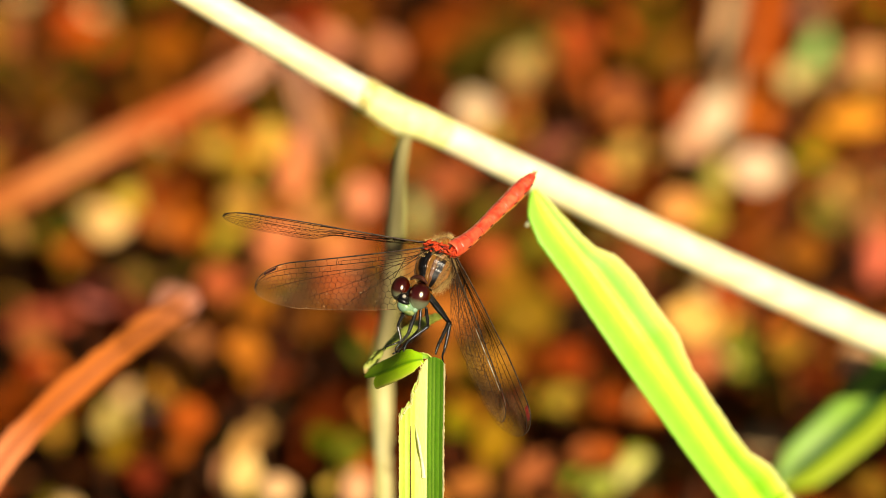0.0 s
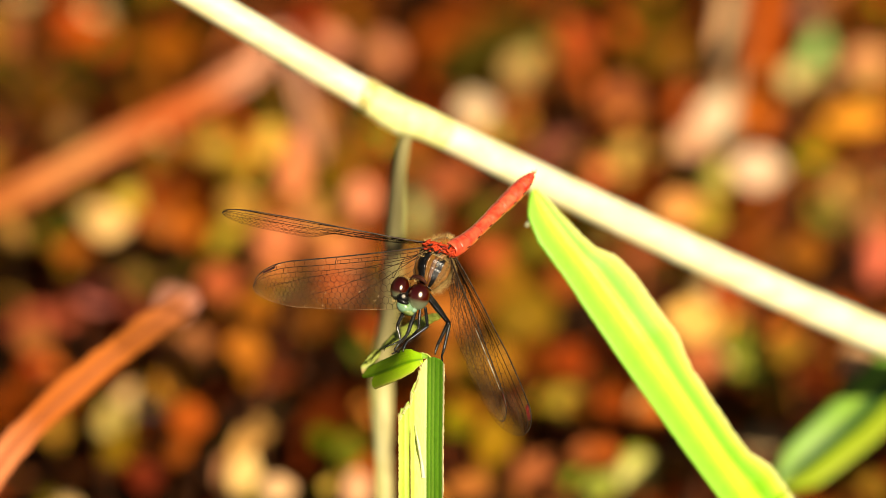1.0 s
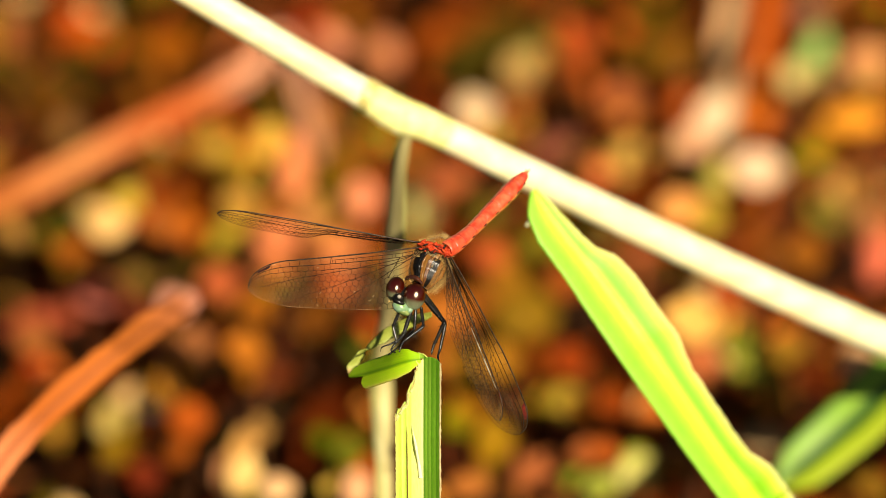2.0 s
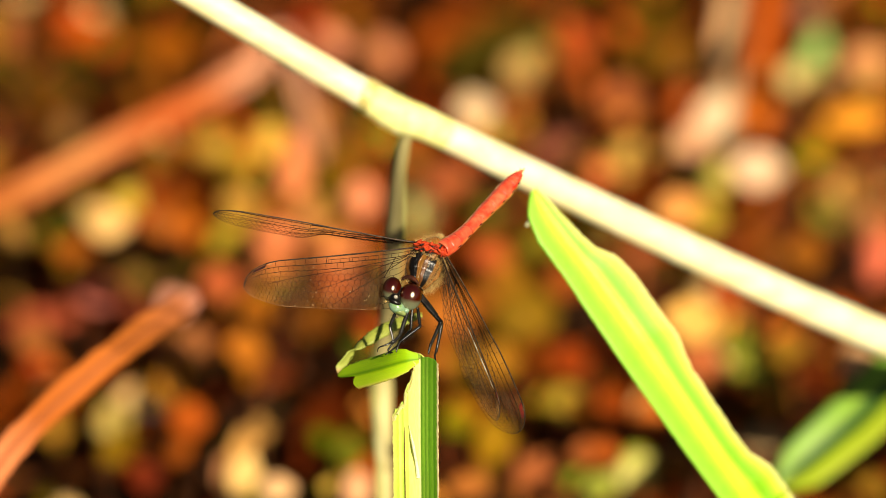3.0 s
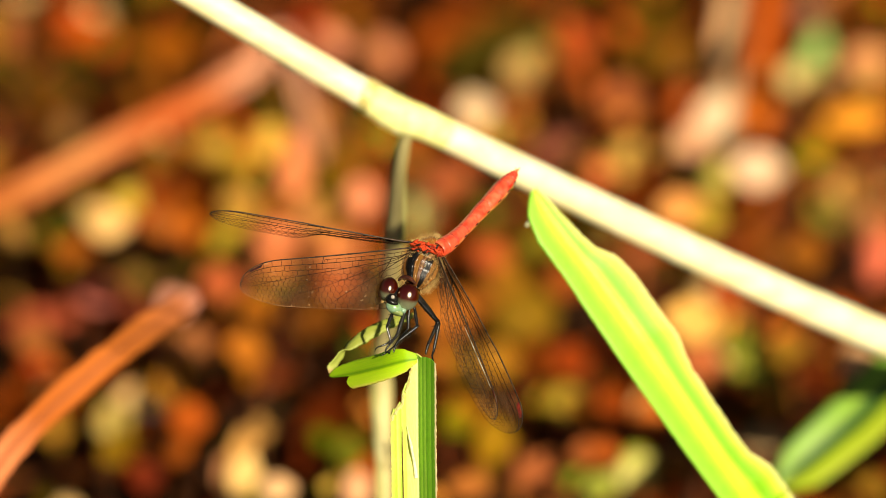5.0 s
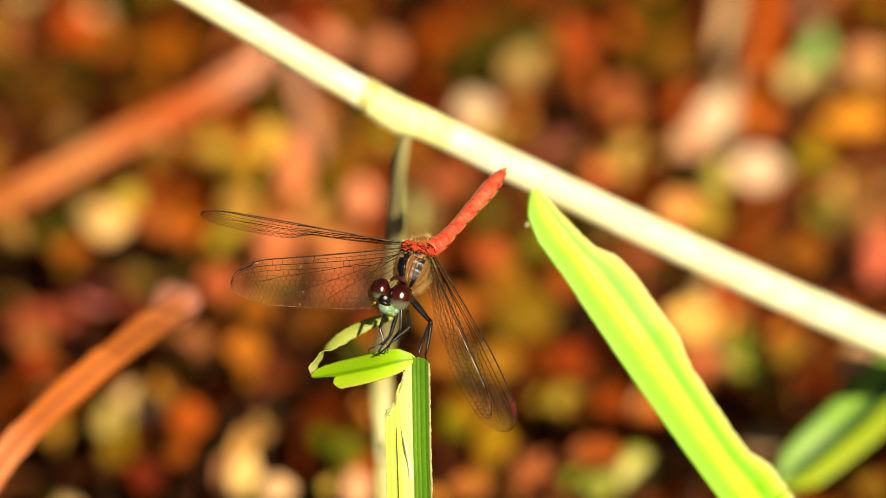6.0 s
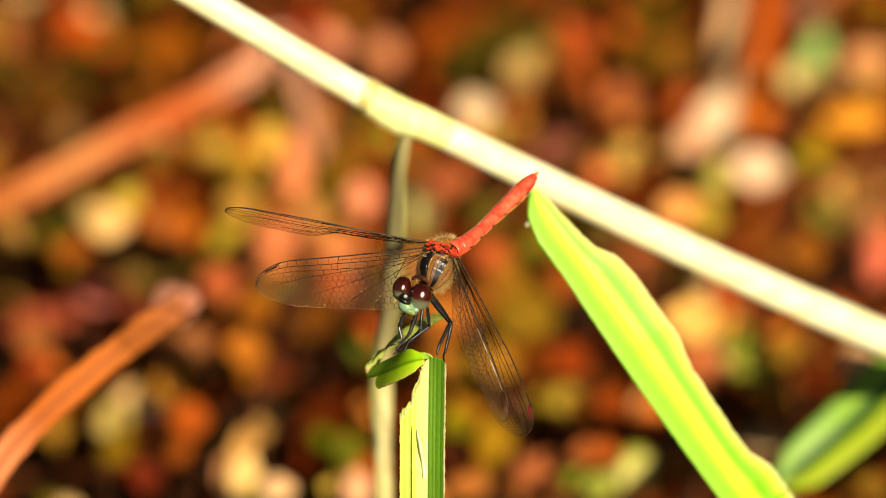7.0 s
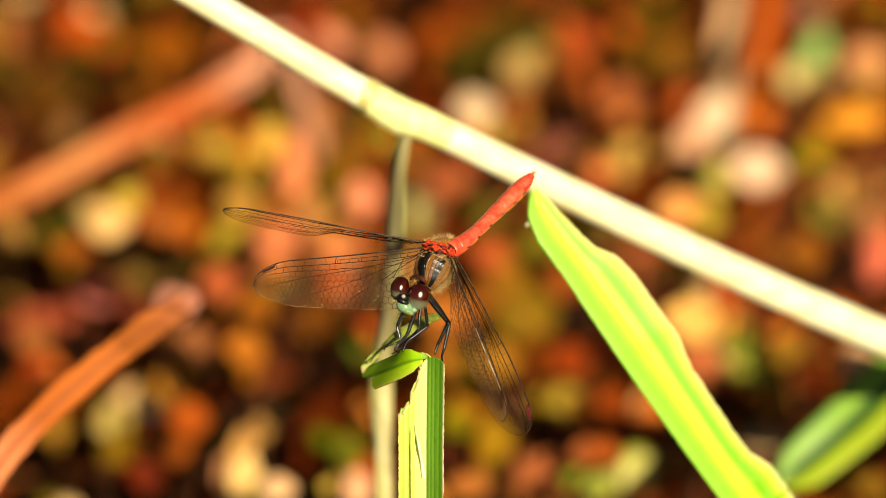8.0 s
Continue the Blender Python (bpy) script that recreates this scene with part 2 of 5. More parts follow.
abdomen_mat = material("red abdomen", tone(0.92, 0.42, 0.28), tone(0.80, 0.19, 0.11), scale=620, fine=1400, rough=0.34, bump=0.9, coat=0.7)
abdomen_tip_mat = material("orange cerci", tone(0.93, 0.50, 0.30), tone(0.85, 0.32, 0.18), scale=900, rough=0.5)
spot_mat = material("dark side spot", tone(0.30, 0.10, 0.08), tone(0.16, 0.06, 0.05), scale=1500, rough=0.4)
thorax_mat = banded("striped thorax", [(0.0, tone(0.31, 0.17, 0.07)), (0.012, tone(0.51, 0.35, 0.14)), (0.045, tone(0.49, 0.32, 0.14)), (0.052, tone(0.05, 0.04, 0.03)), (0.14, tone(0.05, 0.04, 0.03)), (0.155, tone(0.45, 0.29, 0.12)),
                                       (0.30, tone(0.60, 0.37, 0.13)), (0.385, tone(0.49, 0.28, 0.10)), (0.40, tone(0.06, 0.05, 0.04)), (0.455, tone(0.06, 0.05, 0.04)), (0.47, tone(0.47, 0.27, 0.10)), (0.70, tone(0.57, 0.39, 0.16)), (0.775, tone(0.58, 0.40, 0.16)), (0.785, tone(0.06, 0.05, 0.04)), (0.81, tone(0.06, 0.05, 0.04)), (0.82, tone(0.58, 0.35, 0.13)),
                                       (0.845, tone(0.54, 0.34, 0.13)), (0.855, tone(0.06, 0.05, 0.04)), (0.875, tone(0.50, 0.32, 0.13)), (0.905, tone(0.44, 0.29, 0.12)), (0.915, tone(0.05, 0.04, 0.03)), (0.965, tone(0.05, 0.04, 0.03)),
                                       (0.975, tone(0.41, 0.25, 0.11)), (1.0, tone(0.31, 0.17, 0.07))], scale=9, wobble=0.035, fine=60, rough=0.32, bump=0.8, spec=0.5)
hinge_mat = material("red wing hinges", tone(0.86, 0.30, 0.13), tone(0.55, 0.13, 0.05), scale=1400, fine=4000, rough=0.6, bump=0.7, spec=0.25)
black_mat = material("black chitin", tone(0.10, 0.09, 0.08), tone(0.04, 0.035, 0.03), scale=900, rough=0.28, bump=0.15)
leg_mat = material("black leg", tone(0.13, 0.12, 0.11), tone(0.05, 0.045, 0.04), scale=1200, rough=0.27, bump=0.25)
face_mat = material("pale green face", tone(0.54, 0.66, 0.60), tone(0.38, 0.52, 0.18), scale=620, rough=0.3, coat=0.6)
lip_mat = material("yellow green lip", tone(0.54, 0.60, 0.36), tone(0.34, 0.40, 0.18), scale=620, rough=0.4)
collar_mat = material("brown collar", tone(0.30, 0.14, 0.07), tone(0.12, 0.06, 0.04), scale=900, rough=0.4)
eye_mat = banded("compound eye", [(0.0, tone(0.60, 0.64, 0.46)), (0.20, tone(0.50, 0.54, 0.42)), (0.42, tone(0.40, 0.40, 0.30)), (0.50, tone(0.24, 0.05, 0.012)), (0.65, tone(0.22, 0.03, 0.006)), (1.0, tone(0.11, 0.012, 0.004))],
                 along=True, wobble=0.05, scale=5, fine=320, rough=0.5, bump=0.02, coat=0.0, spec=0.0)


def polished(m, share, rough, colour):
    """Adds a clear sheen with a crisp border, as of many tiny lenses, over a material."""
    nt = m.node_tree
    gl, mx = nt.nodes.new("ShaderNodeBsdfGlossy"), nt.nodes.new("ShaderNodeMixShader")
    gl.distribution = "BECKMANN"
    gl.inputs["Roughness"].default_value, gl.inputs["Color"].default_value = rough, (*colour, 1)
    mx.inputs[0].default_value = share
    nt.links.new(nt.nodes["Principled BSDF"].outputs[0], mx.inputs[1])
    nt.links.new(gl.outputs[0], mx.inputs[2])
    nt.links.new(mx.outputs[0], nt.nodes["Material Output"].inputs[0])


polished(eye_mat, 0.13, 0.33, (1.0, 0.88, 0.66))
fuzz_mat = material("orange fuzz", tone(0.86, 0.48, 0.20), tone(0.76, 0.30, 0.12), scale=900, rough=0.6)
ring_mat = material("segment seam", tone(0.74, 0.20, 0.12), tone(0.58, 0.12, 0.07), scale=900, rough=0.5)
hair_mat = material("golden hairs", tone(0.86, 0.74, 0.48), tone(0.72, 0.56, 0.30), scale=900, rough=0.6)
vein_mat = material("dark wing veins", tone(0.21, 0.14, 0.08), tone(0.11, 0.07, 0.05), scale=900, rough=0.6, spec=0.12)
costa_mat = material("leading vein", tone(0.30, 0.23, 0.17), tone(0.08, 0.06, 0.05), scale=1600, rough=0.5, spec=0.25)
stigma_mat = material("red wing mark", tone(0.46, 0.11, 0.06), tone(0.24, 0.05, 0.03), scale=1500, rough=0.4)
dark_stigma_mat = material("dark wing mark", tone(0.26, 0.09, 0.05), tone(0.14, 0.04, 0.03), scale=1500, rough=0.45)
rim_mat = material("painted wing edge light", tone(0.62, 0.48, 0.33), tone(0.32, 0.22, 0.14), scale=1100, rough=0.6, spec=0.12)
white_mat = material("pale worn vein and glint", tone(0.80, 0.78, 0.72), tone(0.4, 0.36, 0.3), scale=700, rough=0.35, weight=0.55)


def membrane_material():
    m = bpy.data.materials.new("wing membrane")
    m.use_nodes = True
    nt = m.node_tree
    p = nt.nodes["Principled BSDF"]
    clear = nt.nodes.new("ShaderNodeBsdfTransparent")
    clear.inputs[0].default_value = (0.97, 0.95, 0.91, 1)
    n = nt.nodes.new("ShaderNodeTexNoise")
    n.inputs["Scale"].default_value, n.inputs["Detail"].default_value = 260, 6
    co = nt.nodes.new("ShaderNodeTexCoord")
    nt.links.new(co.outputs["Object"], n.inputs["Vector"])
    r = nt.nodes.new("ShaderNodeMapRange")
    r.inputs["From Min"].default_value, r.inputs["From Max"].default_value = 0.42, 0.72
    r.inputs["To Min"].default_value, r.inputs["To Max"].default_value = 0.015, 0.07
    nt.links.new(n.outputs["Fac"], r.inputs["Value"])
    mix = nt.nodes.new("ShaderNodeMixShader")
    specks, gate, most = nt.nodes.new("ShaderNodeTexNoise"), nt.nodes.new("ShaderNodeMapRange"), nt.nodes.new("ShaderNodeMath")
    specks.inputs["Scale"].default_value, specks.inputs["Detail"].default_value = 2400, 2
    gate.inputs["From Min"].default_value, gate.inputs["From Max"].default_value, gate.inputs["To Max"].default_value = 0.67, 0.75, 0.32
    most.operation = "MAXIMUM"
    nt.links.new(co.outputs["Object"], specks.inputs["Vector"])
    nt.links.new(specks.outputs["Fac"], gate.inputs["Value"])
    nt.links.new(gate.outputs[0], most.inputs[0])
    nt.links.new(r.outputs[0], most.inputs[1])
    nt.links.new(most.outputs[0], mix.inputs[0])
    nt.links.new(clear.outputs[0], mix.inputs[1])
    nt.links.new(p.outputs[0], mix.inputs[2])
    nt.links.new(mix.outputs[0], nt.nodes["Material Output"].inputs[0])
    p.inputs["Base Color"].default_value = (*tone(0.84, 0.68, 0.48), 1)
    p.inputs["Roughness"].default_value = 0.2
    p.inputs["Specular IOR Level"].default_value = 0.15
    bp = nt.nodes.new("ShaderNodeBump")
    bp.inputs["Strength"].default_value, bp.inputs["Distance"].default_value = 0.5, 0.0003
    wrinkle = nt.nodes.new("ShaderNodeTexNoise")
    wrinkle.inputs["Scale"].default_value, wrinkle.inputs["Detail"].default_value = 1500, 3
    nt.links.new(co.outputs["Object"], wrinkle.inputs["Vector"])
    bp.inputs["Strength"].default_value = 0.9
    nt.links.new(wrinkle.outputs["Fac"], bp.inputs["Height"])
    nt.links.new(bp.outputs[0], p.inputs["Normal"])
    return m


membrane_mat = membrane_material()
fibre_mat = material("cream frayed fibre", tone(0.97, 0.94, 0.66), tone(0.92, 0.86, 0.50), scale=1800, rough=0.6, glow=0.2)

midrib_mat = material("green midrib", tone(0.52, 0.75, 0.08), tone(0.46, 0.70, 0.06), scale=400, rough=0.5)


# ---- ground ----
def ground():
    verts, faces = [], []
    ring = [0, 0.1, 0.2, 0.3, 0.4, 0.55, 0.75, 1.0, 1.5, 2.5, 5, 12, 40, 150, 600]
    for r in ring:
        for k in range(48):
            w = 2 * math.pi * k / 48
            x, y = r * math.cos(w), 0.3 + r * math.sin(w)
            z = 0.004 * noise.noise(Vector((x * 14, y * 14, 0))) if r < 2 else 0.0
            verts.append((x * 1000, y * 1000, (z - 0.004) * 1000))
    for i in range(len(ring) - 1):
        for k in range(48):
            faces.append((i * 48 + k, (i + 1) * 48 + k, (i + 1) * 48 + (k + 1) % 48, i * 48 + (k + 1) % 48))
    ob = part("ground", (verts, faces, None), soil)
    tagged(ob, "near-black soil under leaf litter, dark for the shade between weeds", "ground", "", "structure")


def under(p, dx=0.0, dy=0.0):
    """The site point, in mm, on the ground below p, moved by dx, dy mm."""
    q = SITE @ (Vector(p) * MM)
    return tuple((SITE.inverted() @ Vector((q.x + dx * MM, q.y + dy * MM, -0.006))) * 1000)


ground()

# ---- the reed blade on which the dragonfly sits ----
BASE = pose(-0.0031, -0.0155, 0)


def torn_top(f):
    """How far the blade is torn away, from the bend down, across its width."""
    jag = 0.004 * math.sin(f * 71) + 0.005 * math.sin(f * 157 + 1)
    return float(np.interp(f, [-1.0, -0.60, -0.56, -0.30, -0.14, -0.04, 0.15, 0.40, 0.75, 1.0], [0.200, 0.160, 0.127, 0.070, 0.024, 0.018, 0.008, 0.0, 0.0, 0.012])) + (jag if f < -0.1 else 0)


def perch_blade():
    reed = thing("reed_blade", BASE, "bright green reed blade snapped and folded over at its torn top", "reed")
    to = place(BASE)
    foot = (-3.4, 78.0, -146.0)
    spine = [foot, (-2.57, 34.00, -87.93), (-2.44, 15.00, -57.67), (-2.33, 4.00, -35.44), (-2.32, 1.60, -28.37), (-2.24, -0.40, -21.59), (-2.15, -2.40, -14.92)]
    acr = [(1, 0.0, 0)] * 7
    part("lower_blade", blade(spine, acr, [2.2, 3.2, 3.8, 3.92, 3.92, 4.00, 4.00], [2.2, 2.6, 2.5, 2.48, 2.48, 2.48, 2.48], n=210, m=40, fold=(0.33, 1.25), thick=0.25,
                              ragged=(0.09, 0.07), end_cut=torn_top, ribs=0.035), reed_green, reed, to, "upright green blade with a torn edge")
    part("split", tube([(-4.55, -1.10, -20.85), (-4.60, 0.60, -27.94), (-4.57, 2.90, -35.39), (-4.54, 12.00, -53.43)], [0.03, 0.07, 0.06, 0.05], n=30, sides=6, rough=0.5), split_mat, reed, to, "brown split line")
    part("scar", tube([(-3.92, -0.30, -24.87), (-3.44, 0.00, -27.52), (-2.96, 1.40, -30.37), (-2.73, 2.20, -32.48)], [0.05, 0.22, 0.2, 0.3], n=24, sides=6, flat=0.5, rough=0.3), tear_mat, reed, to, "white torn fibre")
    # frayed fibres stand up all along the tear
    rg = random.Random(8)
    edge = curve([(-6.23, -1.30, -24.05), (-5.75, -1.40, -23.32), (-5.11, -1.50, -22.44), (-4.55, -1.50, -21.80), (-4.39, -1.70, -20.60), (-3.67, -2.00, -19.32), (-3.35, -2.30, -17.79), (-2.95, -2.70, -15.95)], 110)
    fray = []
    for k, p in enumerate(edge):
        q = p + Vector((rg.uniform(-0.12, 0.10), rg.uniform(-0.05, 0.1), rg.uniform(-0.1, 0.1)))
        up = Vector((rg.uniform(-0.5, 0.1), rg.uniform(-0.2, 0.2), 1.0)).normalized() * rg.uniform(0.12, 0.5)
        fray.append(prism(q - up * 0.6 + Vector((0.14, 0, 0)), q, 0.09, 0.065))
        if k % 2:
            fray.append(prism(q, q + up, 0.05, 0.012))
    part("torn_edge", joined(fray), fibre_mat, reed, to, "pale frayed fibres along the tear")
    part("bend", blade([(-0.96, -2.40, -15.56), (-1.92, -1.60, -15.17), (-3.36, -1.20, -15.26), (-4.63, -1.60, -15.73)], [(1, 0.1, -0.1), (0.75, 0.2, -0.6), (0.35, 0.0, -1), (0.25, 0.0, -1)],
                       [0.3, 0.45, 0.6, 0.6], [0.3, 0.3, 0.4, 0.5], n=30, m=8, fold=0.05, thick=0.2, ragged=(0.08, 0.08)), bend_mat, reed, to, "rounded bend where the blade folds over")
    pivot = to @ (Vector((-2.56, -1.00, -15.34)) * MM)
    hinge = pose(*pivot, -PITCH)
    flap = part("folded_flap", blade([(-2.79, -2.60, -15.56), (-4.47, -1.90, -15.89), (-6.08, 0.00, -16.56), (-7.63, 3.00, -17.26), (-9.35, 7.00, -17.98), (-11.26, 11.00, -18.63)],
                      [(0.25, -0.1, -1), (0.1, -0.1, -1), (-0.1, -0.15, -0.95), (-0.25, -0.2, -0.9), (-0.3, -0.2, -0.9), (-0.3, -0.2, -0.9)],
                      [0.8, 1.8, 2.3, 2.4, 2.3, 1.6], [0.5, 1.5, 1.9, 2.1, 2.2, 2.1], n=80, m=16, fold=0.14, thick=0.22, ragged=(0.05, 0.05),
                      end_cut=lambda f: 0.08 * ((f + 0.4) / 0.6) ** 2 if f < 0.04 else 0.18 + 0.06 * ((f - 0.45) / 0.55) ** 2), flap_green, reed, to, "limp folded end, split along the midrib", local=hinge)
    fly_side = hinge.inverted() @ to
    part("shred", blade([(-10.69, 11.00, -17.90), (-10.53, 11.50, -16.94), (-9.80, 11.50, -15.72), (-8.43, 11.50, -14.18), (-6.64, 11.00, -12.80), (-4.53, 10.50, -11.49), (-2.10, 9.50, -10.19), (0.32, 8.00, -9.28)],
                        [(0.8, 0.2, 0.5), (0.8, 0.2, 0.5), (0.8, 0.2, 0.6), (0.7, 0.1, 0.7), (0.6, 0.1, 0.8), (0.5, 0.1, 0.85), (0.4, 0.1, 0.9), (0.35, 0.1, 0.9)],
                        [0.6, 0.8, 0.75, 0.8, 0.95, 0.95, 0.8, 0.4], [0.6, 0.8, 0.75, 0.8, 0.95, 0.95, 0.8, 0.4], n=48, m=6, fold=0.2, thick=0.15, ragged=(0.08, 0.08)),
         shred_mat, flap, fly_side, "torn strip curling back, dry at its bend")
    return reed, flap, hinge


reed, flap, FLAP_HINGE = perch_blade()


# ---- the dead stem that leans across, and its hanging leaf ----
def dead_stem():
    home = pose(0.25, 0.1, 0)
    st = thing("dead_grass_stem", home, "pale straw-coloured dead grass stem leaning across, with a node", "grass stem")
    to = place(home)
    last = (300.0, 150.0, -214.0)
    part("culm", tube([(-48.70, 38.00, 44.85), (-34.63, 41.00, 36.40), (-12.10, 45.00, 23.20), (0.00, 48.00, 17.28), (18.36, 56.00, 8.58), (35.62, 63.00, 0.43), (53.13, 70.00, -7.50), (68.03, 76.00, -13.88), (135.48, 105.00, -42.81), last],
                      [2.3, 2.3, 2.35, 2.4, 2.48, 2.6, 2.72, 2.8, 2.9, 3.0], n=120, sides=24, rough=0.04), straw_mat, st, to)
    part("node", tube([(-12.10, 45.00, 23.36), (-11.09, 45.00, 22.77), (-10.25, 45.20, 22.27)], [2.40, 2.50, 2.46], n=8, sides=24, rough=0.05), node_mat, st, to, "tan swollen node")
    part("sheath", tube([(-10.42, 45.00, 22.18), (-7.90, 45.20, 20.59), (-5.80, 45.60, 19.59), (-3.53, 46.00, 18.84), (0.51, 48.00, 17.02)], [2.55, 2.85, 2.85, 2.6, 2.4], n=24, sides=20, rough=0.06), sheath_mat, st, to, "yellowish leaf sheath")
    part("hanging_leaf", blade([(-3.86, 44.00, 18.55), (-5.60, 46.00, 16.48), (-6.75, 49.00, 12.74), (-7.45, 52.00, 8.13), (-8.00, 55.00, 1.78), (-8.60, 58.00, -8.43), (-9.47, 60.00, -16.98), (-9.06, 61.00, -27.26), (-8.82, 63.00, -39.30), (-8.71, 80.00, -74.85)],
                               [(1, -0.3, 0.4), (0.9, -0.9, 0.3), (0.62, -1.15, 0.2), (0.52, -1.25, 0.1), (0.55, -1.25, 0), (0.55, -1.25, 0), (0.8, -0.8, 0), (1, 0.3, 0), (1, 0.3, 0), (1, 0.3, 0)],
                               [0.5, 1.0, 2.0, 3.3, 3.9, 3.6, 2.2, 1.5, 1.4, 1.2], [0.5, 1.0, 2.0, 3.3, 3.9, 3.6, 2.2, 1.5, 1.4, 1.2], n=60, m=8, fold=0.2, thick=0.15, ragged=(0.06, 0.06)),
         dry_leaf, st, to, "withered grey-tan leaf hanging from the sheath")


dead_stem()


# ---- broad green leaves beside the perch ----
def broken_leaf():
    home = pose(0.13, 0.0, 0)
    lf = thing("broken_reed_leaf", home, "broad yellow-green reed leaf with a snapped top and nicked edge", "reed leaf")
    last = (118.0, 100.0, -135.0)
    to = place(home)
    spine = [(13.28, 28.0, 8.66), (14.69, 28.0, 6.19), (16.59, 28.3, 3.38), (18.49, 28.6, 0.91), (20.32, 29.0, -1.40), (21.98, 29.3, -3.55), (23.97, 29.8, -6.37), (26.30, 30.4, -9.51), (28.80, 31.0, -12.99),
             (30.48, 31.6, -15.41), (33.33, 32.6, -19.40), (36.87, 34.0, -24.50), (40.08, 35.4, -29.19), (42.13, 36.4, -32.05), (44.34, 37.5, -35.09), (46.92, 39.0, -38.65), (55.83, 43.0, -50.22), last]
    part("blade", blade(spine, [(0.82, 0.25, 0.57)] * 18, [0.6, 3.0, 3.9, 4.0, 4.1, 4.3, 4.4, 4.6, 4.7, 4.7, 4.7, 4.6, 4.4, 4.35, 4.3, 4.3, 4.2, 3.0], [0.3, 1.2, 1.7, 1.95, 2.5, 4.1, 4.7, 4.6, 4.6, 4.7, 3.6, 3.45, 3.4, 3.6, 5.0, 4.95, 4.4, 2.5],
                        n=204, m=18, fold=-0.22, thick=0.3, ragged=(0.05, 0.09), ribs=0.03, seed=4), leaf_green, lf, to, "broad green blade")
    part("torn_top", tube([(13.03, 27.80, 8.17), (12.87, 27.70, 6.19), (12.70, 27.60, 4.37), (12.20, 27.50, 3.38)], [0.06, 0.12, 0.16, 0.20], n=12, sides=8, rough=0.5), tear_mat, lf, to, "pale torn edge")
    part("midrib", tube(spine[1:17], [0.1, 0.2, 0.25, 0.3, 0.3, 0.3], n=60, sides=8), midrib_mat, lf, to, "darker green midrib")


broken_leaf()


def arching_leaf():
    home = pose(0.16, 0.06, 0)
    lf = thing("arching_reed_leaf", home, "green reed leaf arching down, folded along its midrib, fold shade painted in", "reed leaf")
    tip = (53.88, 120.00, -38.00)
    foot = under((156.56, 126.00, -51.00), 0, 0)
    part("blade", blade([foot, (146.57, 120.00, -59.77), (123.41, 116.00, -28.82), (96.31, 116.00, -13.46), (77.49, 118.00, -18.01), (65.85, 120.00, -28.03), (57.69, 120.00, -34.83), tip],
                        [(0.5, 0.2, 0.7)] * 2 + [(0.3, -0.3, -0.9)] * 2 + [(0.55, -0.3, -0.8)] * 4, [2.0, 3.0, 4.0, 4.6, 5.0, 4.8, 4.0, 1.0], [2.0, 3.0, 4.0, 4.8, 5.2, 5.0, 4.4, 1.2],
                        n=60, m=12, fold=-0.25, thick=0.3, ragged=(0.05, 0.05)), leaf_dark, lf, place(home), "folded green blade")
    part("midrib", tube([(123.59, 117.50, -28.86), (96.45, 117.50, -13.48), (77.60, 119.50, -18.04), (65.95, 121.50, -28.07), (57.77, 121.50, -34.88)], [0.4, 0.45, 0.45, 0.4, 0.2], n=40, sides=8), midrib_mat, lf, place(home), "darker midrib")


arching_leaf()

# ---- the dragonfly ----
PERCHED = SITE @ Matrix.Translation(Vector((-1.28, 2.00, -2.97)) * MM)
TO_FLY = place(PERCHED)
fly = thing("dragonfly", PERCHED, "red-bodied dragonfly with clear veined wings perched on the folded reed blade", "dragonfly")


def local_pose(p):
    return Matrix.Translation(TO_FLY @ (Vector(p) * MM))


def abdomen():
    line = curve([(1.12, -0.50, -0.24), (2.96, 1.20, 0.88), (5.14, 4.00, 2.73), (7.34, 7.00, 4.92), (9.62, 9.50, 7.11), (11.59, 11.50, 9.16), (12.90, 12.50, 10.54)], 100)
    rad = level([1.30, 1.36, 1.24, 1.06, 1.02, 1.06, 1.14, 1.22, 1.26, 1.16, 0.92, 0.58], 100)
    cuts = [0, 8, 18, 31, 44, 57, 69, 80, 89, 95, 100]
    for a, b in zip(cuts[:-1], cuts[1:]):
        pts = line[a:b + 1]
        n = len(pts) - 1
        r = [rad[a + k] * (1.0 - 0.07 * abs(2 * k / n - 1) ** 4 + 0.03 * (k / n)) for k in range(n + 1)]
        seg = tube(pts, r, n=n * 2, sides=20, flat=0.95, rough=0.03)
        part("abdomen_segment", seg, abdomen_mat, fly, TO_FLY)
        if a:
            d = (pts[1] - pts[0]).normalized()
            part("segment_seam", tube([pts[0] - d * 0.07, pts[0] + d * 0.07], [rad[a] * 0.955, rad[a] * 0.965], n=2, sides=20, flat=0.95), ring_mat, fly, TO_FLY)
        if 8 <= a < 89:
            d = (pts[-1] - pts[0]).normalized()
            side = Vector((0.52, -0.72, -0.46))
            side = (side - d * side.dot(d)).normalized()
            c = pts[int(n * 0.72)] + side * rad[int(a + n * 0.72)] * 1.03
            part("side_spot", tube([c - d * 0.42, c, c + d * 0.42], [0.05, 0.17, 0.04], n=8, sides=8, flat=0.6, rough=0.4), spot_mat, fly, TO_FLY, "dark side spot")
    for s in (-1, 1):
        e = line[-1]
        part("cercus", tube([e, e + Vector((0.28 + 0.16 * s, 0.3, 0.42)), e + Vector((0.42 + 0.3 * s, 0.45, 0.8))], [0.22, 0.16, 0.04], n=8, sides=8), abdomen_tip_mat, fly, TO_FLY, "pointed orange tail clasper")


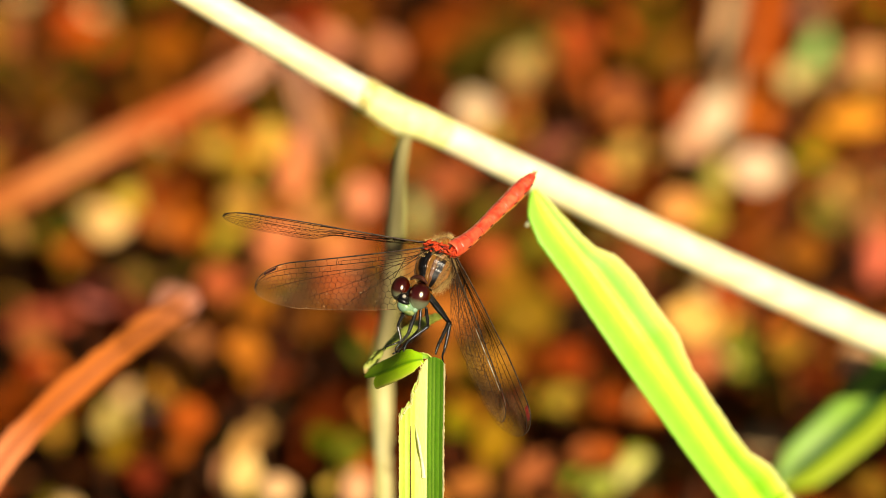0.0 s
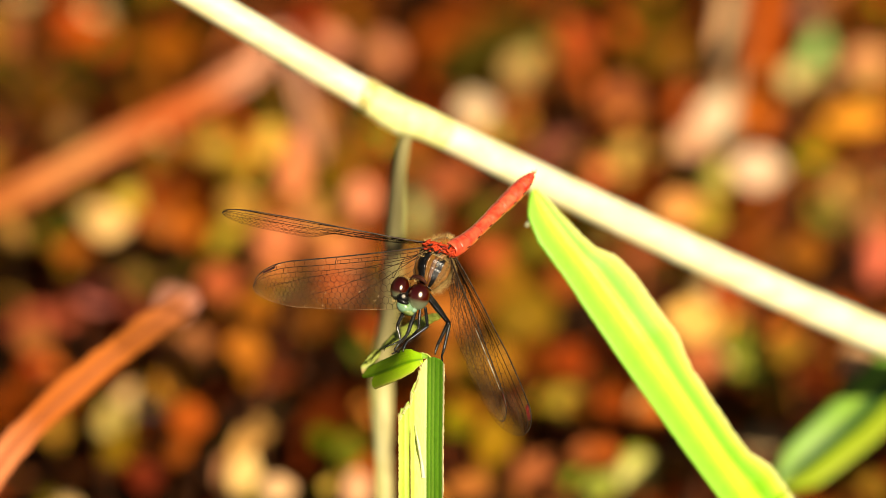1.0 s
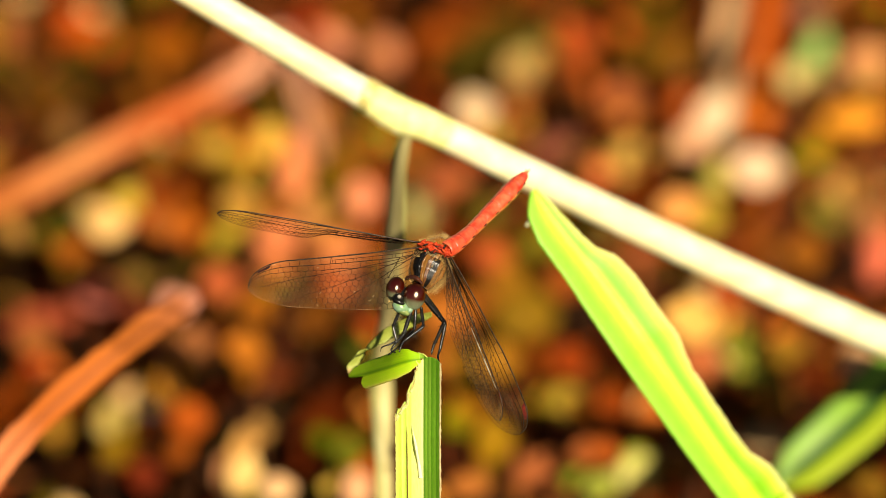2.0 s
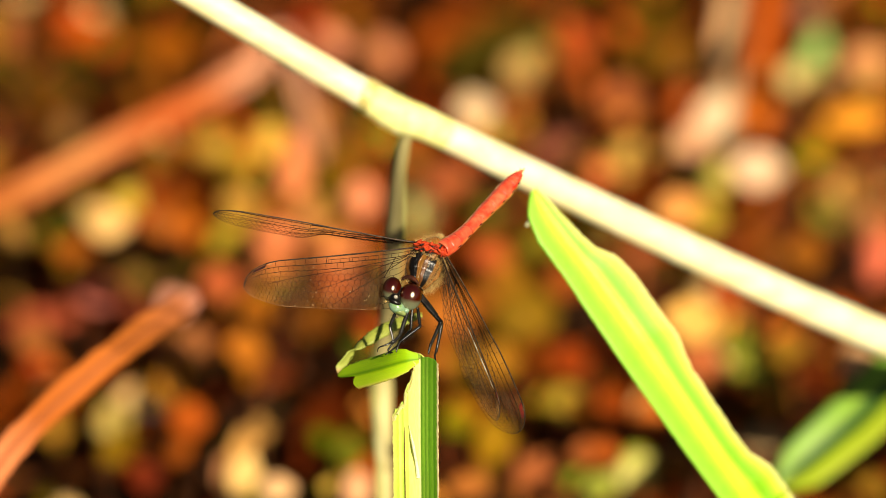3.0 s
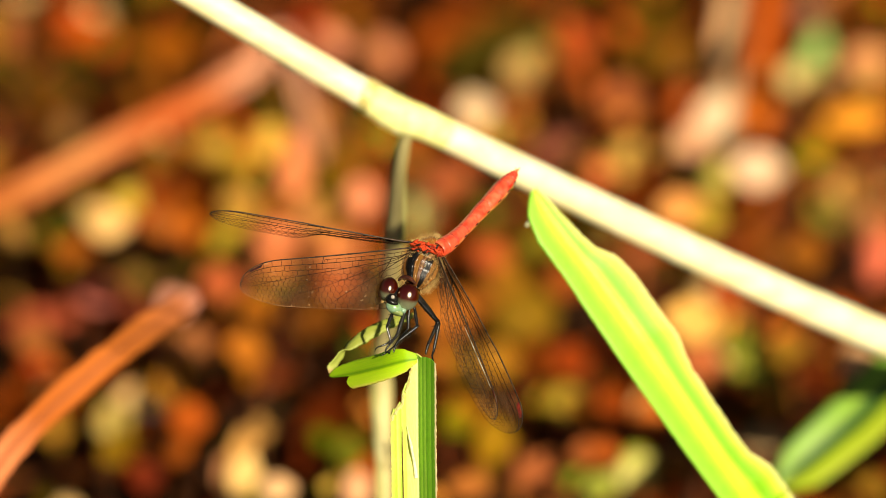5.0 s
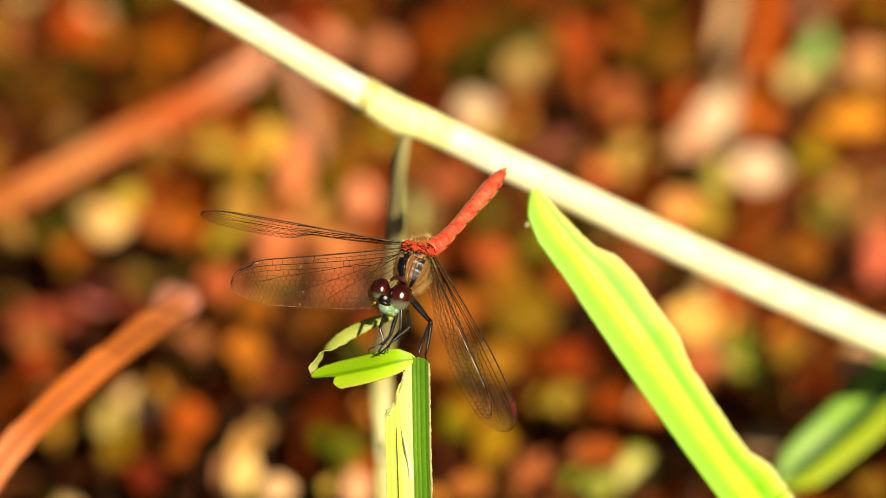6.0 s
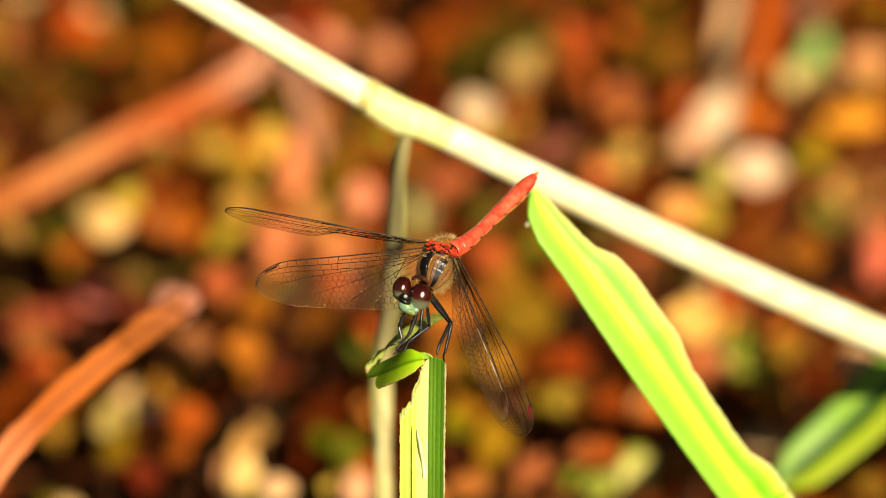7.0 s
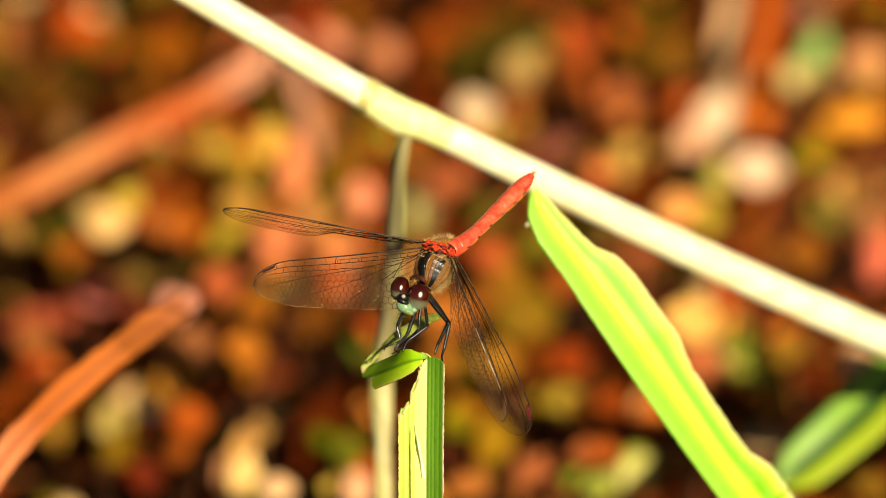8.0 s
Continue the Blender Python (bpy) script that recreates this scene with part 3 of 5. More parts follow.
def hairs(points, count, length, seed, spread=0.6):
    """Fine hairs that stand out from the given (place, normal) pairs."""
    rg = random.Random(seed)
    res = []
    for _ in range(count):
        p, n = rg.choice(points)
        d = (Vector(n) + Vector((rg.uniform(-1, 1), rg.uniform(-1, 1), rg.uniform(-1, 1))) * spread).normalized()
        ln = length * rg.uniform(0.5, 1.2)
        mid = Vector(p) + d * ln * 0.55
        end = mid + (d + Vector((0, 0, -0.25))).normalized() * ln * 0.45
        res += [prism(p, mid, 0.015, 0.011), prism(mid, end, 0.011, 0.004)]
    return joined(res)


def surface(shape, keep):
    """Places and normals of a body's skin where keep(place) holds."""
    verts, faces, _ = shape
    res = []
    for f in faces:
        if len(f) == 4:
            a, b, c, d = (Vector(verts[i]) for i in f)
            n = (c - a).cross(d - b)
            if n.length > 1e-9 and keep((a + c) / 2):
                res.append(((a + c) / 2, n.normalized()))
    mid = sum((Vector(v) for v in verts), Vector()) / len(verts)
    return [(p, n if n.dot(p - mid) > 0 else -n) for p, n in res]


def thorax():
    body = tube([(-2.24, -0.30, -5.68), (-2.00, 0.00, -4.96), (-1.60, 0.60, -3.76), (-1.12, 1.20, -2.32), (-0.48, 1.40, -0.88), (0.48, 0.80, 0.08), (1.44, 0.50, 0.24)],
                [0.75, 1.75, 2.55, 2.78, 2.45, 1.7, 1.2], n=36, sides=36, ref=(-1, 0, 0), rough=0.06, ridges=(11, 0.035))
    part("thorax", body, thorax_mat, fly, TO_FLY, "brown thorax with black stripes")
    skin = surface(body, lambda p: True)
    rim = [(p, n) for p, n in skin if n.x > 0.3 and n.z < 0.5 or n.z > 0.6]
    part("thorax_hairs", hairs(rim, 1900, 0.85, 3), hair_mat, fly, TO_FLY, "golden fuzz")
    part("chest_hairs", hairs(rim, 700, 0.42, 4), hair_mat, fly, TO_FLY, "short golden fuzz")
    part("collar", tube([(-4.60, -0.90, -4.30), (-3.85, -1.50, -3.95), (-2.90, -1.70, -4.20), (-2.20, -1.60, -4.95)], [0.2, 0.42, 0.42, 0.2], n=14, sides=12, flat=0.8, rough=0.15), collar_mat, fly, TO_FLY, "dark brown collar")
    rg = random.Random(11)
    for k in range(44):
        t = k / 43
        c = Vector((-2.48, -1.70, 0.64)).lerp(Vector((1.92, -1.50, -0.48)), t) + Vector((0, rg.uniform(-0.2, 0.5), rg.uniform(-0.65, 0.65)))
        part("hinge_plate", ball(c, (rg.uniform(0.2, 0.45), 0.26, rg.uniform(0.08, 0.18)), (rg.uniform(-30, 30), rg.uniform(-60, 60), 0), rows=6, sides=8),
             hinge_mat if rg.random() < 0.82 else black_mat, fly, TO_FLY)
    part("wing_base", tube([(-2.72, 0.00, 0.72), (-1.52, -0.70, 0.56), (0.08, -0.80, 0.08), (1.52, -0.40, -0.40), (2.24, 0.40, -0.40)], [0.25, 0.52, 0.62, 0.72, 0.5], n=20, sides=16, rough=0.35), hinge_mat, fly, TO_FLY, "red-orange wing base")
    base = [(Vector((-2.32, -0.60, 1.04)).lerp(Vector((1.28, 0.00, 0.72)), k / 20), Vector((-0.1, -0.2, 1))) for k in range(21)]
    mound = [(p + Vector((0, -0.6, -0.5 - 0.3 * (k % 3))), Vector((0.1, -0.8, 0.5))) for k, (p, _) in enumerate(base)]
    part("orange_fuzz", hairs(mound, 420, 0.55, 15, 0.9), fuzz_mat, fly, TO_FLY, "orange fuzz on the wing base")
    part("back_hairs", hairs(base, 220, 0.5, 5, 0.8), hair_mat, fly, TO_FLY, "tan fuzz between the wings")


# head: turns on its neck
NECK = local_pose((-2.56, -0.60, -5.68))


def head():
    to = TO_FLY
    hd = part("head", ball((-4.56, -0.60, -6.88), (1.9, 1.4, 1.5), (0, 25, 0)), black_mat, fly, to, "head with large eyes and a pale face", local=NECK)
    sub = NECK.inverted() @ to
    part("eye", ball((-3.35, -1.60, -6.71), (1.58, 1.7, 1.95), (14, 14, 0), rows=24, sides=32), eye_mat, hd, sub, "glossy maroon eye, grey-green below")
    part("eye", ball((-6.00, -0.60, -5.60), (1.32, 1.7, 1.75), (14, 14, 0), rows=24, sides=32), eye_mat, hd, sub, "glossy maroon eye, grey-green below")
    part("frons", ball((-5.51, -2.30, -6.86), (0.8, 0.8, 0.66), (0, 20, 0)), black_mat, hd, sub, "shiny black brow")
    # A small white ball stands in for the glint on the shiny brow.
    part("frons_glint", ball((-5.46, -3.00, -6.70), (0.3, 0.16, 0.3), (0, 20, 0)), white_mat, hd, sub, "painted white glint")
    part("brow_band", ball((-5.59, -2.20, -7.42), (1.05, 0.85, 0.5), (0, 30, 0)), black_mat, hd, sub, "black band")
    part("face", ball((-5.35, -1.90, -8.14), (1.25, 1.0, 0.92), (0, 32, 0)), face_mat, hd, sub, "pale green face")
    part("lip", ball((-5.11, -1.90, -8.70), (1.2, 0.8, 0.55), (0, 28, 0)), lip_mat, hd, sub, "pale yellow-green lip")
    part("jaw", ball((-4.07, -1.90, -8.62), (0.5, 0.5, 0.42), (0, 10, 0)), face_mat, hd, sub)
    for a, b in (((-6.39, -2.00, -6.78), (-7.66, -2.60, -6.46)), ((-5.75, -2.20, -6.22), (-6.38, -3.40, -5.34))):
        part("antenna", prism(a, b, 0.05, 0.012), black_mat, hd, sub)
    pts = [(Vector((-6.71, -1.60, -7.35)), Vector((-1, -0.3, 0))), (Vector((-4.79, -1.50, -4.47)), Vector((0, -0.3, 1))), (Vector((-3.83, -1.80, -4.71)), Vector((0.2, -0.3, 1)))]
    part("face_hairs", hairs(pts, 50, 0.7, 9), hair_mat, hd, sub)
    return hd


def leg(points, radii, seed, bristles=20):
    """Thigh, shin, foot: a part with its joints and bristles."""
    radii = [r * 1.55 for r in radii]
    lg = part("leg", tube(points[:2] if len(points) < 3 else [points[0], Vector(points[0]).lerp(Vector(points[1]), 0.5), points[1]], [radii[0] * 0.8, radii[0], radii[0] * 0.75], n=10, sides=8, rough=0.1), leg_mat, fly, TO_FLY)
    a, b = Vector(points[1]), Vector(points[2])
    part("shin", tube([a, a.lerp(b, 0.5), b], [radii[1] * 1.1, radii[1], radii[1] * 0.8], n=10, sides=8, rough=0.1), leg_mat, lg, TO_FLY)
    part("foot", tube(points[2:], [radii[1] * 0.8, radii[2], radii[2] * 0.7, 0.03][:len(points) - 2], n=14, sides=6, rough=0.1), leg_mat, lg, TO_FLY)
    rg = random.Random(seed)
    res = []
    for p, q in ((Vector(points[0]), a), (a, b)):
        side = (q - p).cross(Vector((0, 1, 0))).normalized()
        for k in range(bristles):
            c = p.lerp(q, rg.uniform(0.15, 1))
            s = side * rg.choice((-1, 1)) + Vector((0, rg.uniform(-0.8, 0.8), -0.4))
            res.append(prism(c, c + s.normalized() * rg.uniform(0.4, 0.85), 0.034, 0.010))
    part("bristles", joined(res), leg_mat, lg, TO_FLY)


def legs():
    leg([(-5.35, -1.00, -8.55), (-6.38, -2.20, -10.85), (-5.90, -2.40, -12.93), (-6.86, -2.80, -13.40), (-7.98, -2.80, -13.80), (-8.22, -2.60, -14.44)], (0.16, 0.12, 0.09), 1)
    leg([(-3.84, -0.80, -8.95), (-4.95, -1.80, -12.06), (-6.14, -2.60, -13.40), (-6.70, -2.90, -14.27), (-6.06, -2.90, -14.59)], (0.2, 0.13, 0.09), 2, 30)
    leg([(-2.40, -0.60, -8.31), (-2.08, -1.60, -10.94), (-4.95, -2.50, -13.00), (-5.34, -2.80, -13.80), (-5.58, -2.90, -14.51)], (0.17, 0.13, 0.09), 3)
    leg([(-2.50, -0.10, -6.30), (0.88, -1.20, -10.39), (-0.64, -2.60, -13.48), (-0.96, -2.90, -14.43), (-1.04, -2.90, -14.91)], (0.26, 0.17, 0.1), 4, 26)
    leg([(-1.90, 0.70, -6.40), (1.04, 0.20, -10.56), (0.16, -0.60, -14.47), (-0.08, -1.20, -15.26), (0.24, -2.80, -17.07), (0.56, -2.40, -18.51)], (0.22, 0.15, 0.09), 5)
    leg([(-3.12, 0.80, -8.33), (-3.36, 0.80, -11.29), (-5.43, -1.60, -13.66), (-6.70, -2.40, -14.60), (-7.18, -2.40, -14.84)], (0.15, 0.1, 0.08), 6)


# ---- wings ----
SLIM = ([0, 0.04, 0.10, 0.18, 0.28, 0.40, 0.5, 0.65, 0.78, 0.88, 0.95, 0.985, 1.0], [0.06, 0.12, 0.25, 0.52, 0.84, 0.97, 0.95, 0.88, 0.80, 0.74, 0.70, 0.68, 0.66])
HIND = ([0, 0.02, 0.06, 0.12, 0.22, 0.35, 0.5, 0.65, 0.78, 0.88, 0.95, 0.985, 1.0], [0.16, 0.45, 0.80, 0.98, 1.0, 0.97, 0.92, 0.86, 0.80, 0.74, 0.70, 0.68, 0.66])
FORE = ([0, 0.02, 0.06, 0.12, 0.22, 0.35, 0.5, 0.65, 0.78, 0.88, 0.95, 0.985, 1.0], [0.10, 0.25, 0.45, 0.62, 0.78, 0.90, 0.98, 1.0, 0.98, 0.92, 0.86, 0.84, 0.82])


def wing(root, tip, chord_way, width, outline, seed, worn=0.0, end_way=None, turn_at=0.5, mark=None, bow=-0.05, taper=0.14, rim=False):
    """A wing in its own plane: membrane, long veins, cross veins, leading edge and the coloured mark."""
    rg = random.Random(seed)
    root, tip = Vector(root), Vector(tip)
    span = (tip - root).length
    eu = (tip - root).normalized()
    ev = Vector(chord_way)
    ev1 = (ev - eu * ev.dot(eu)).normalized()
    en = eu.cross(ev1)
    drop = 0.42 * width
    ev2 = Vector(end_way or chord_way)
    ev2 = (ev2 - eu * ev2.dot(eu)).normalized()

    def at(u, f):
        t = 1 - (1 - min(1.0, u)) ** 1.35
        c0, c1 = bow * width * math.sin(math.pi * t), width * float(np.interp(t, *outline))
        if t > 1 - taper:
            s = math.sqrt(max(0.0, 1 - ((t - 1 + taper) / taper) ** 2))
            c0, c1 = drop + (c0 - drop) * s, drop + (c1 - drop) * s
        mix = min(1.0, max(0.0, (t - turn_at) / 0.15))
        ev = ev1.lerp(ev2, mix * mix * (3 - 2 * mix)).normalized()
        en = eu.cross(ev)
        wave = 0.13 * math.cos(f * 21) * (1 - f) * min(1, 8 * t)
        return root + eu * (t * span) + ev * (c0 + (max(c1, c0) - c0) * f) + en * (wave + 0.35 * math.sin(math.pi * f) * math.sin(math.pi * t))

    pivot = TO_FLY @ (root * MM)
    local = Matrix.Translation(pivot)
    # membrane
    nu, nv = 48, 14
    verts, faces = [], []
    for i in range(nu + 1):
        for j in range(nv + 1):
            verts.append(tuple(at(i / nu, j / nv)))
    for i in range(nu):
        for j in range(nv):
            faces.append((i * (nv + 1) + j, (i + 1) * (nv + 1) + j, (i + 1) * (nv + 1) + j + 1, i * (nv + 1) + j + 1))
    wg = part("wing", (verts, faces, None), membrane_mat, fly, TO_FLY, "clear membranous wing with dark veins", local=local)
    sub = local.inverted() @ TO_FLY
    rows = [0.0, 0.06, 0.13, 0.24, 0.35, 0.46, 0.57, 0.68, 0.79, 0.90, 1.0]
    crosses = []

    steps = 68
    shake = {(k, i): (rg.uniform(-0.003, 0.003), rg.uniform(-0.012, 0.012)) for k in range(11) for i in range(steps + 1)}

    def joint(k, i):
        """A vein joint: straight rows near the leading edge, a honeycomb behind it; all run together at the base."""
        u = i / steps
        f = rows[k]
        if k in (0, 1, 2):
            return at(u, f)
        if k == 10:
            return at(u, 1.0)
        du, df = shake[k, i]
        loose = min(1.0, max(0.0, (u - 0.10) / 0.10))
        f = f + loose * (df + (0.0 if k == 3 else 0.021 if (i + k) % 2 else -0.021))
        gather = max(0.0, 1 - u / 0.16) ** 1.5
        return at(u + du * loose, f + (0.13 + 0.35 * (f - 0.13) - f) * gather * 0.7)

    for k, f in enumerate(rows):
        rad = {0: 0.07, 1: 0.045, 2: 0.07, 3: 0.05, 5: 0.042}.get(k, 0.032)
        last = {1: int(steps * 0.42)}.get(k, steps if k in (0, 10) else steps - 1)
        first = 0 if k < 8 or k == 10 else 3
        longs = [prism(joint(k, i), joint(k, i + 1), rad * (1 - 0.3 * i / steps)) for i in range(first, last)]
        part("long_vein", joined(longs), vein_mat, wg, sub, smooth=False)
        if not k:
            continue
        for i in range(2, steps - 1):
            if k == 1 and (i > steps * 0.42 or i % 3):
                continue
            if k == 2:
                if i % 3 == 0 and i < steps * 0.42 or i % 4 == 0:
                    crosses.append(prism(joint(1 if i < steps * 0.42 else 0, i), joint(2, i), 0.033))
                continue
            if (i + k) % 2 or k < 5 and i % 3 == 0 or i < 8 and rg.random() < 0.6:
                continue
            crosses.append(prism(joint(k - 1, i), joint(k, i), 0.032 - 0.004 * i / steps))
    # strong veins that fan out from the base
    for line in (((0, 0.12), (0.12, 0.21), (0.25, 0.36), (0.42, 0.56), (0.6, 0.76)), ((0, 0.12), (0.1, 0.26), (0.2, 0.46), (0.31, 0.68), (0.4, 0.9)), ((0, 0.12), (0.18, 0.19), (0.36, 0.27), (0.6, 0.38), (0.86, 0.58))):
        pts = curve([(u, f, 0) for u, f in line], 16)
        part("fan_vein", tube([at(p.x, p.y) for p in pts], [0.055, 0.042, 0.028], n=24, sides=5), vein_mat, wg, sub)
    longs = []
    # the veins near the base run together and the tip is closed
    for a, b in (((0.415, 0.0), (0.425, 0.13)), ((0.10, 0.13), (0.16, 0.46)), ((0.10, 0.13), (0.13, 0.30))):
        longs.append(prism(at(*a), at(*b), 0.06))
    for j in range(12):
        longs.append(prism(at(1.0 - 0.012 * (1 - j / 11), j / 12), at(1.0 - 0.012 * (1 - (j + 1) / 11), (j + 1) / 12), 0.03))
    part("base_vein", joined(longs), vein_mat, wg, sub, smooth=False)
    part("cell_mesh", joined(crosses), vein_mat, wg, sub, smooth=False)
    lead_line = [at(i / 30, -0.005) for i in range(31)]
    part("leading_edge", tube(lead_line, [0.13, 0.12, 0.11, 0.10, 0.085, 0.06], n=60, sides=6, rough=0.2), costa_mat, wg, sub)
    if rim:
        # Added tan tube imitates the bright scatter of light along the membrane's edge.
        part("wing_edge_light", tube([at(0.06 + 0.94 * i / 60, 1.0) for i in range(61)], [0.02, 0.035, 0.02, 0.04, 0.03, 0.02], n=120, sides=5, rough=0.5), rim_mat, wg, sub, "tan tube imitating light scattered at the trailing edge")
    v = [at(0.765, 0.01), at(0.87, 0.01), at(0.875, 0.085), at(0.78, 0.085)]
    q = [tuple(p + en * h) for h in (0.06, -0.06) for p in v]
    part("wing_mark", (q, [(0, 1, 2, 3), (7, 6, 5, 4), (0, 4, 5, 1), (1, 5, 6, 2), (2, 6, 7, 3), (3, 7, 4, 0)], None), mark or stigma_mat, wg, sub, "dark red mark", smooth=False)
    if worn:
        # Whitish tube: the vein's wear and the highlight along it, in one colour.
        part("worn_vein", tube([at(worn + i * 0.03, 0.14) for i in range(14)], [0.03, 0.07, 0.085, 0.07, 0.03], n=28, sides=6, rough=0.5), white_mat, wg, sub, "pale worn vein with a painted highlight")
    return wg, local


abdomen()
thorax()
head_part = head()
legs()
WINGS = [
    wing((-2.16, -0.20, 0.88), (-30.78, -3.00, 5.66), (0.0, 1.0, -0.20), 6.2, FORE, 21, mark=dark_stigma_mat, end_way=(0.0, 0.90, -0.36), turn_at=0.42),
    wing((-2.08, -0.40, 0.24), (-27.13, 3.00, -2.41), (-0.05, 0.10, -1.0), 8.3, HIND, 22, mark=dark_stigma_mat, bow=0.02, taper=0.24, rim=True),
    wing((1.52, -0.40, -0.56), (13.35, 2.00, -25.74), (-0.55, 0.80, -0.25), 6.6, FORE, 23, end_way=(-0.80, 0.55, -0.15), turn_at=0.45, bow=-0.13),
    wing((1.12, -0.80, -1.12), (9.71, 3.00, -23.60), (-0.50, -0.84, 0.10), 7.4, SLIM, 24, worn=0.35),
]

# ---- the undergrowth behind, far out of focus ----
SHADES = {}


def shade(r, g, b):
    """One leaf material per colour."""
    key = (round(r, 2), round(g, 2), round(b, 2))
    if key not in SHADES:
        c = tone(*key)
        SHADES[key] = material("leaf tint", c, tuple(v * 0.72 for v in c), scale=220, fine=1800, rough=0.6, bump=0.25, vary=0.06, glow=0.15, spec=0.05)
    return SHADES[key]


rl = random.Random(5)
TOWARDS = Vector((0.30, -0.80, 0.56)).normalized()


def sprig(x, z, long, wide, turn, colour, height=None, name="leafy_sprig", label="", category="small plant", tilt=0.4):
    """A low plant with one leaf on a stalk. x, z: where its leaf shows on the plane of focus; long, wide: leaf size; turn: lean of the leaf, degrees."""
    h = height if height is not None else rl.uniform(0.034, 0.05)
    p = spot(x, z, h)
    n = (TOWARDS + Vector((rl.uniform(-1, 1), rl.uniform(-1, 1), rl.uniform(-1, 1))) * tilt * 0.6).normalized()
    right = Vector((1, 0, 0))
    up = SITE.to_3x3() @ Vector((0, 0, 1))
    d = right * math.cos(radians(turn)) + up * math.sin(radians(turn))
    d = (d - n * d.dot(n)).normalized()
    a = d.cross(n).normalized()
    home = Matrix.Translation((p.x, p.y, 0))
    ob = thing(name, home, label or "low plant with a single out-of-focus leaf", category, "undergrowth plants")
    inv = home.inverted()
    q = (inv @ p) * 1000
    half = long / 2
    e0, e1 = q - d * half, q + d * half
    lf = blade([e0, q - d * half * 0.3 + n * long * 0.05, q + d * half * 0.3 + n * long * 0.05, e1], [a] * 4,
               [0.06 * wide, 0.46 * wide, 0.5 * wide, 0.40 * wide, 0.05 * wide], [0.06 * wide, 0.46 * wide, 0.5 * wide, 0.40 * wide, 0.05 * wide], n=10, m=4, fold=0.18, thick=0.2, ribs=0)
    part("leaf", lf, shade(*colour), ob)
    # a second leaf beside it, a little lower, in a neighbouring tint
    off = a * wide * rl.uniform(-0.7, 0.7) + d * long * rl.uniform(-0.6, 0.6) - n * rl.uniform(3, 7)
    k = rl.uniform(0.4, 0.65)
    d2 = (d + a * rl.uniform(-1, 1)).normalized()
    a2 = d2.cross(n)
    q2 = q + off
    q2.z = max(q2.z, 3)
    other = tuple(round(min(1, c * f + e), 2) for c, f, e in zip(colour, (0.78, 0.78, 0.5), (0.03, rl.uniform(0.0, 0.10), 0.0)))
    lf2 = blade([q2 - d2 * half * k, q2 + n * long * 0.05, q2 + d2 * half * k], [a2] * 3, [0.06 * wide, 0.38 * wide, 0.42 * wide, 0.05 * wide], [0.06 * wide, 0.40 * wide, 0.38 * wide, 0.05 * wide], n=8, m=4, fold=0.2, thick=0.2, ribs=0)
    part("leaf", lf2, shade(*other), ob)
    foot = e0 if e0.z < e1.z else e1
    part("stalk", tube([foot, foot.lerp(Vector((0, 0, foot.z * 0.4)), 0.7), Vector((0, 0, -8))], [0.35, 0.4, 0.5], n=6, sides=6), stalk_mat, ob)
    return ob


stalk_mat = material("thin red-brown stalk", tone(0.40, 0.22, 0.10), tone(0.25, 0.13, 0.05), scale=300, rough=0.6)


def fallen_blade(name, points, wide, colour, label, lift=0.03, mat=None, free=False):
    """A long dead blade lying over the litter; it bends down to the ground at both ends."""
    pts = [spot(px, pz, lift + dh) for px, pz, dh in points]
    home = Matrix.Translation((pts[0].x, pts[0].y, 0))
    ob = thing(name, home, label, "dead reed")
    inv = home.inverted()
    q = [(inv @ p) * 1000 for p in pts]
    q = [q[0] + (q[0] - q[1]) * 1.5 + Vector((0, 0, -lift * 1300)), *q, q[-1] + (q[-1] - q[-2]) * 1.5 + Vector((0, 0, -lift * 1300))]
    if free:
        q.pop()
    acr = []
    for k in range(len(q)):
        d = (q[min(k + 1, len(q) - 1)] - q[max(k - 1, 0)]).normalized()
        acr.append(d.cross(TOWARDS).normalized())
    half = [wide * 0.05] + [wide * 0.5] * (len(q) - 2) + [wide * 0.05]
    half[1], half[-2] = wide * 0.45, wide * 0.4
    if free:
        half[-1] = wide * 0.32
    verts, faces, uvs = blade(q, acr, half, half, n=40, m=6, fold=0.12, curl=0.2, thick=0.4, ragged=(0.2, 0.2))
    top = max(v for _, v in uvs)
    part("blade", (verts, faces, [(u, v / top) for u, v in uvs]), mat or shade(*colour), ob)
    part("midrib", tube([p + TOWARDS * 0.5 for p in q], [0.3] * len(q), n=40, sides=6), shade(*[round(c * 0.8, 2) for c in colour]), ob)


# Patches kept clear of leaves, so the dark soil passes for plant shade.
SHADE_GAPS = [(7.7, 33.3, 5.6, 3.6), (5.3, 31.3, 10.8, 6.4), (-24.3, 33.7, 3.6, 2.4), (-36.3, 32.9, 3.2, 1.8), (-40.7, 24.7, 5.2, 1.8), (-59.1, 17.5, 3.6, 2.6), (-50.7, 24.1, 5.6, 3.6), (-59.5, 4.5, 2.8, 2.0), (-39.9, -1.5, 4.8, 1.8), (-55.5, -4.7, 4.8, 2.8), (-57.9, -31.1, 5.6, 4.0), (-53.1, -28.7, 4.0, 3.2), (-41.1, -24.3, 2.4, 2.0), (-37.9, -33.5, 4.8, 2.1), (-17.9, -26.3, 4.8, 5.6), (-21.1, -22.3, 3.2, 4.8), (-0.7, -28.7, 2.2, 7.2), (22.5, -15.1, 3.2, 4.4), (52.5, -15.9, 2.8, 4.4), (17.3, 20.1, 3.6, 4.8), (22.2, 15.3, 2.6, 2.1), (53.4, 22.1, 2.1, 2.4), (48.9, 4.9, 3.2, 4.0), (57.3, -0.7, 3.0, 4.0)]


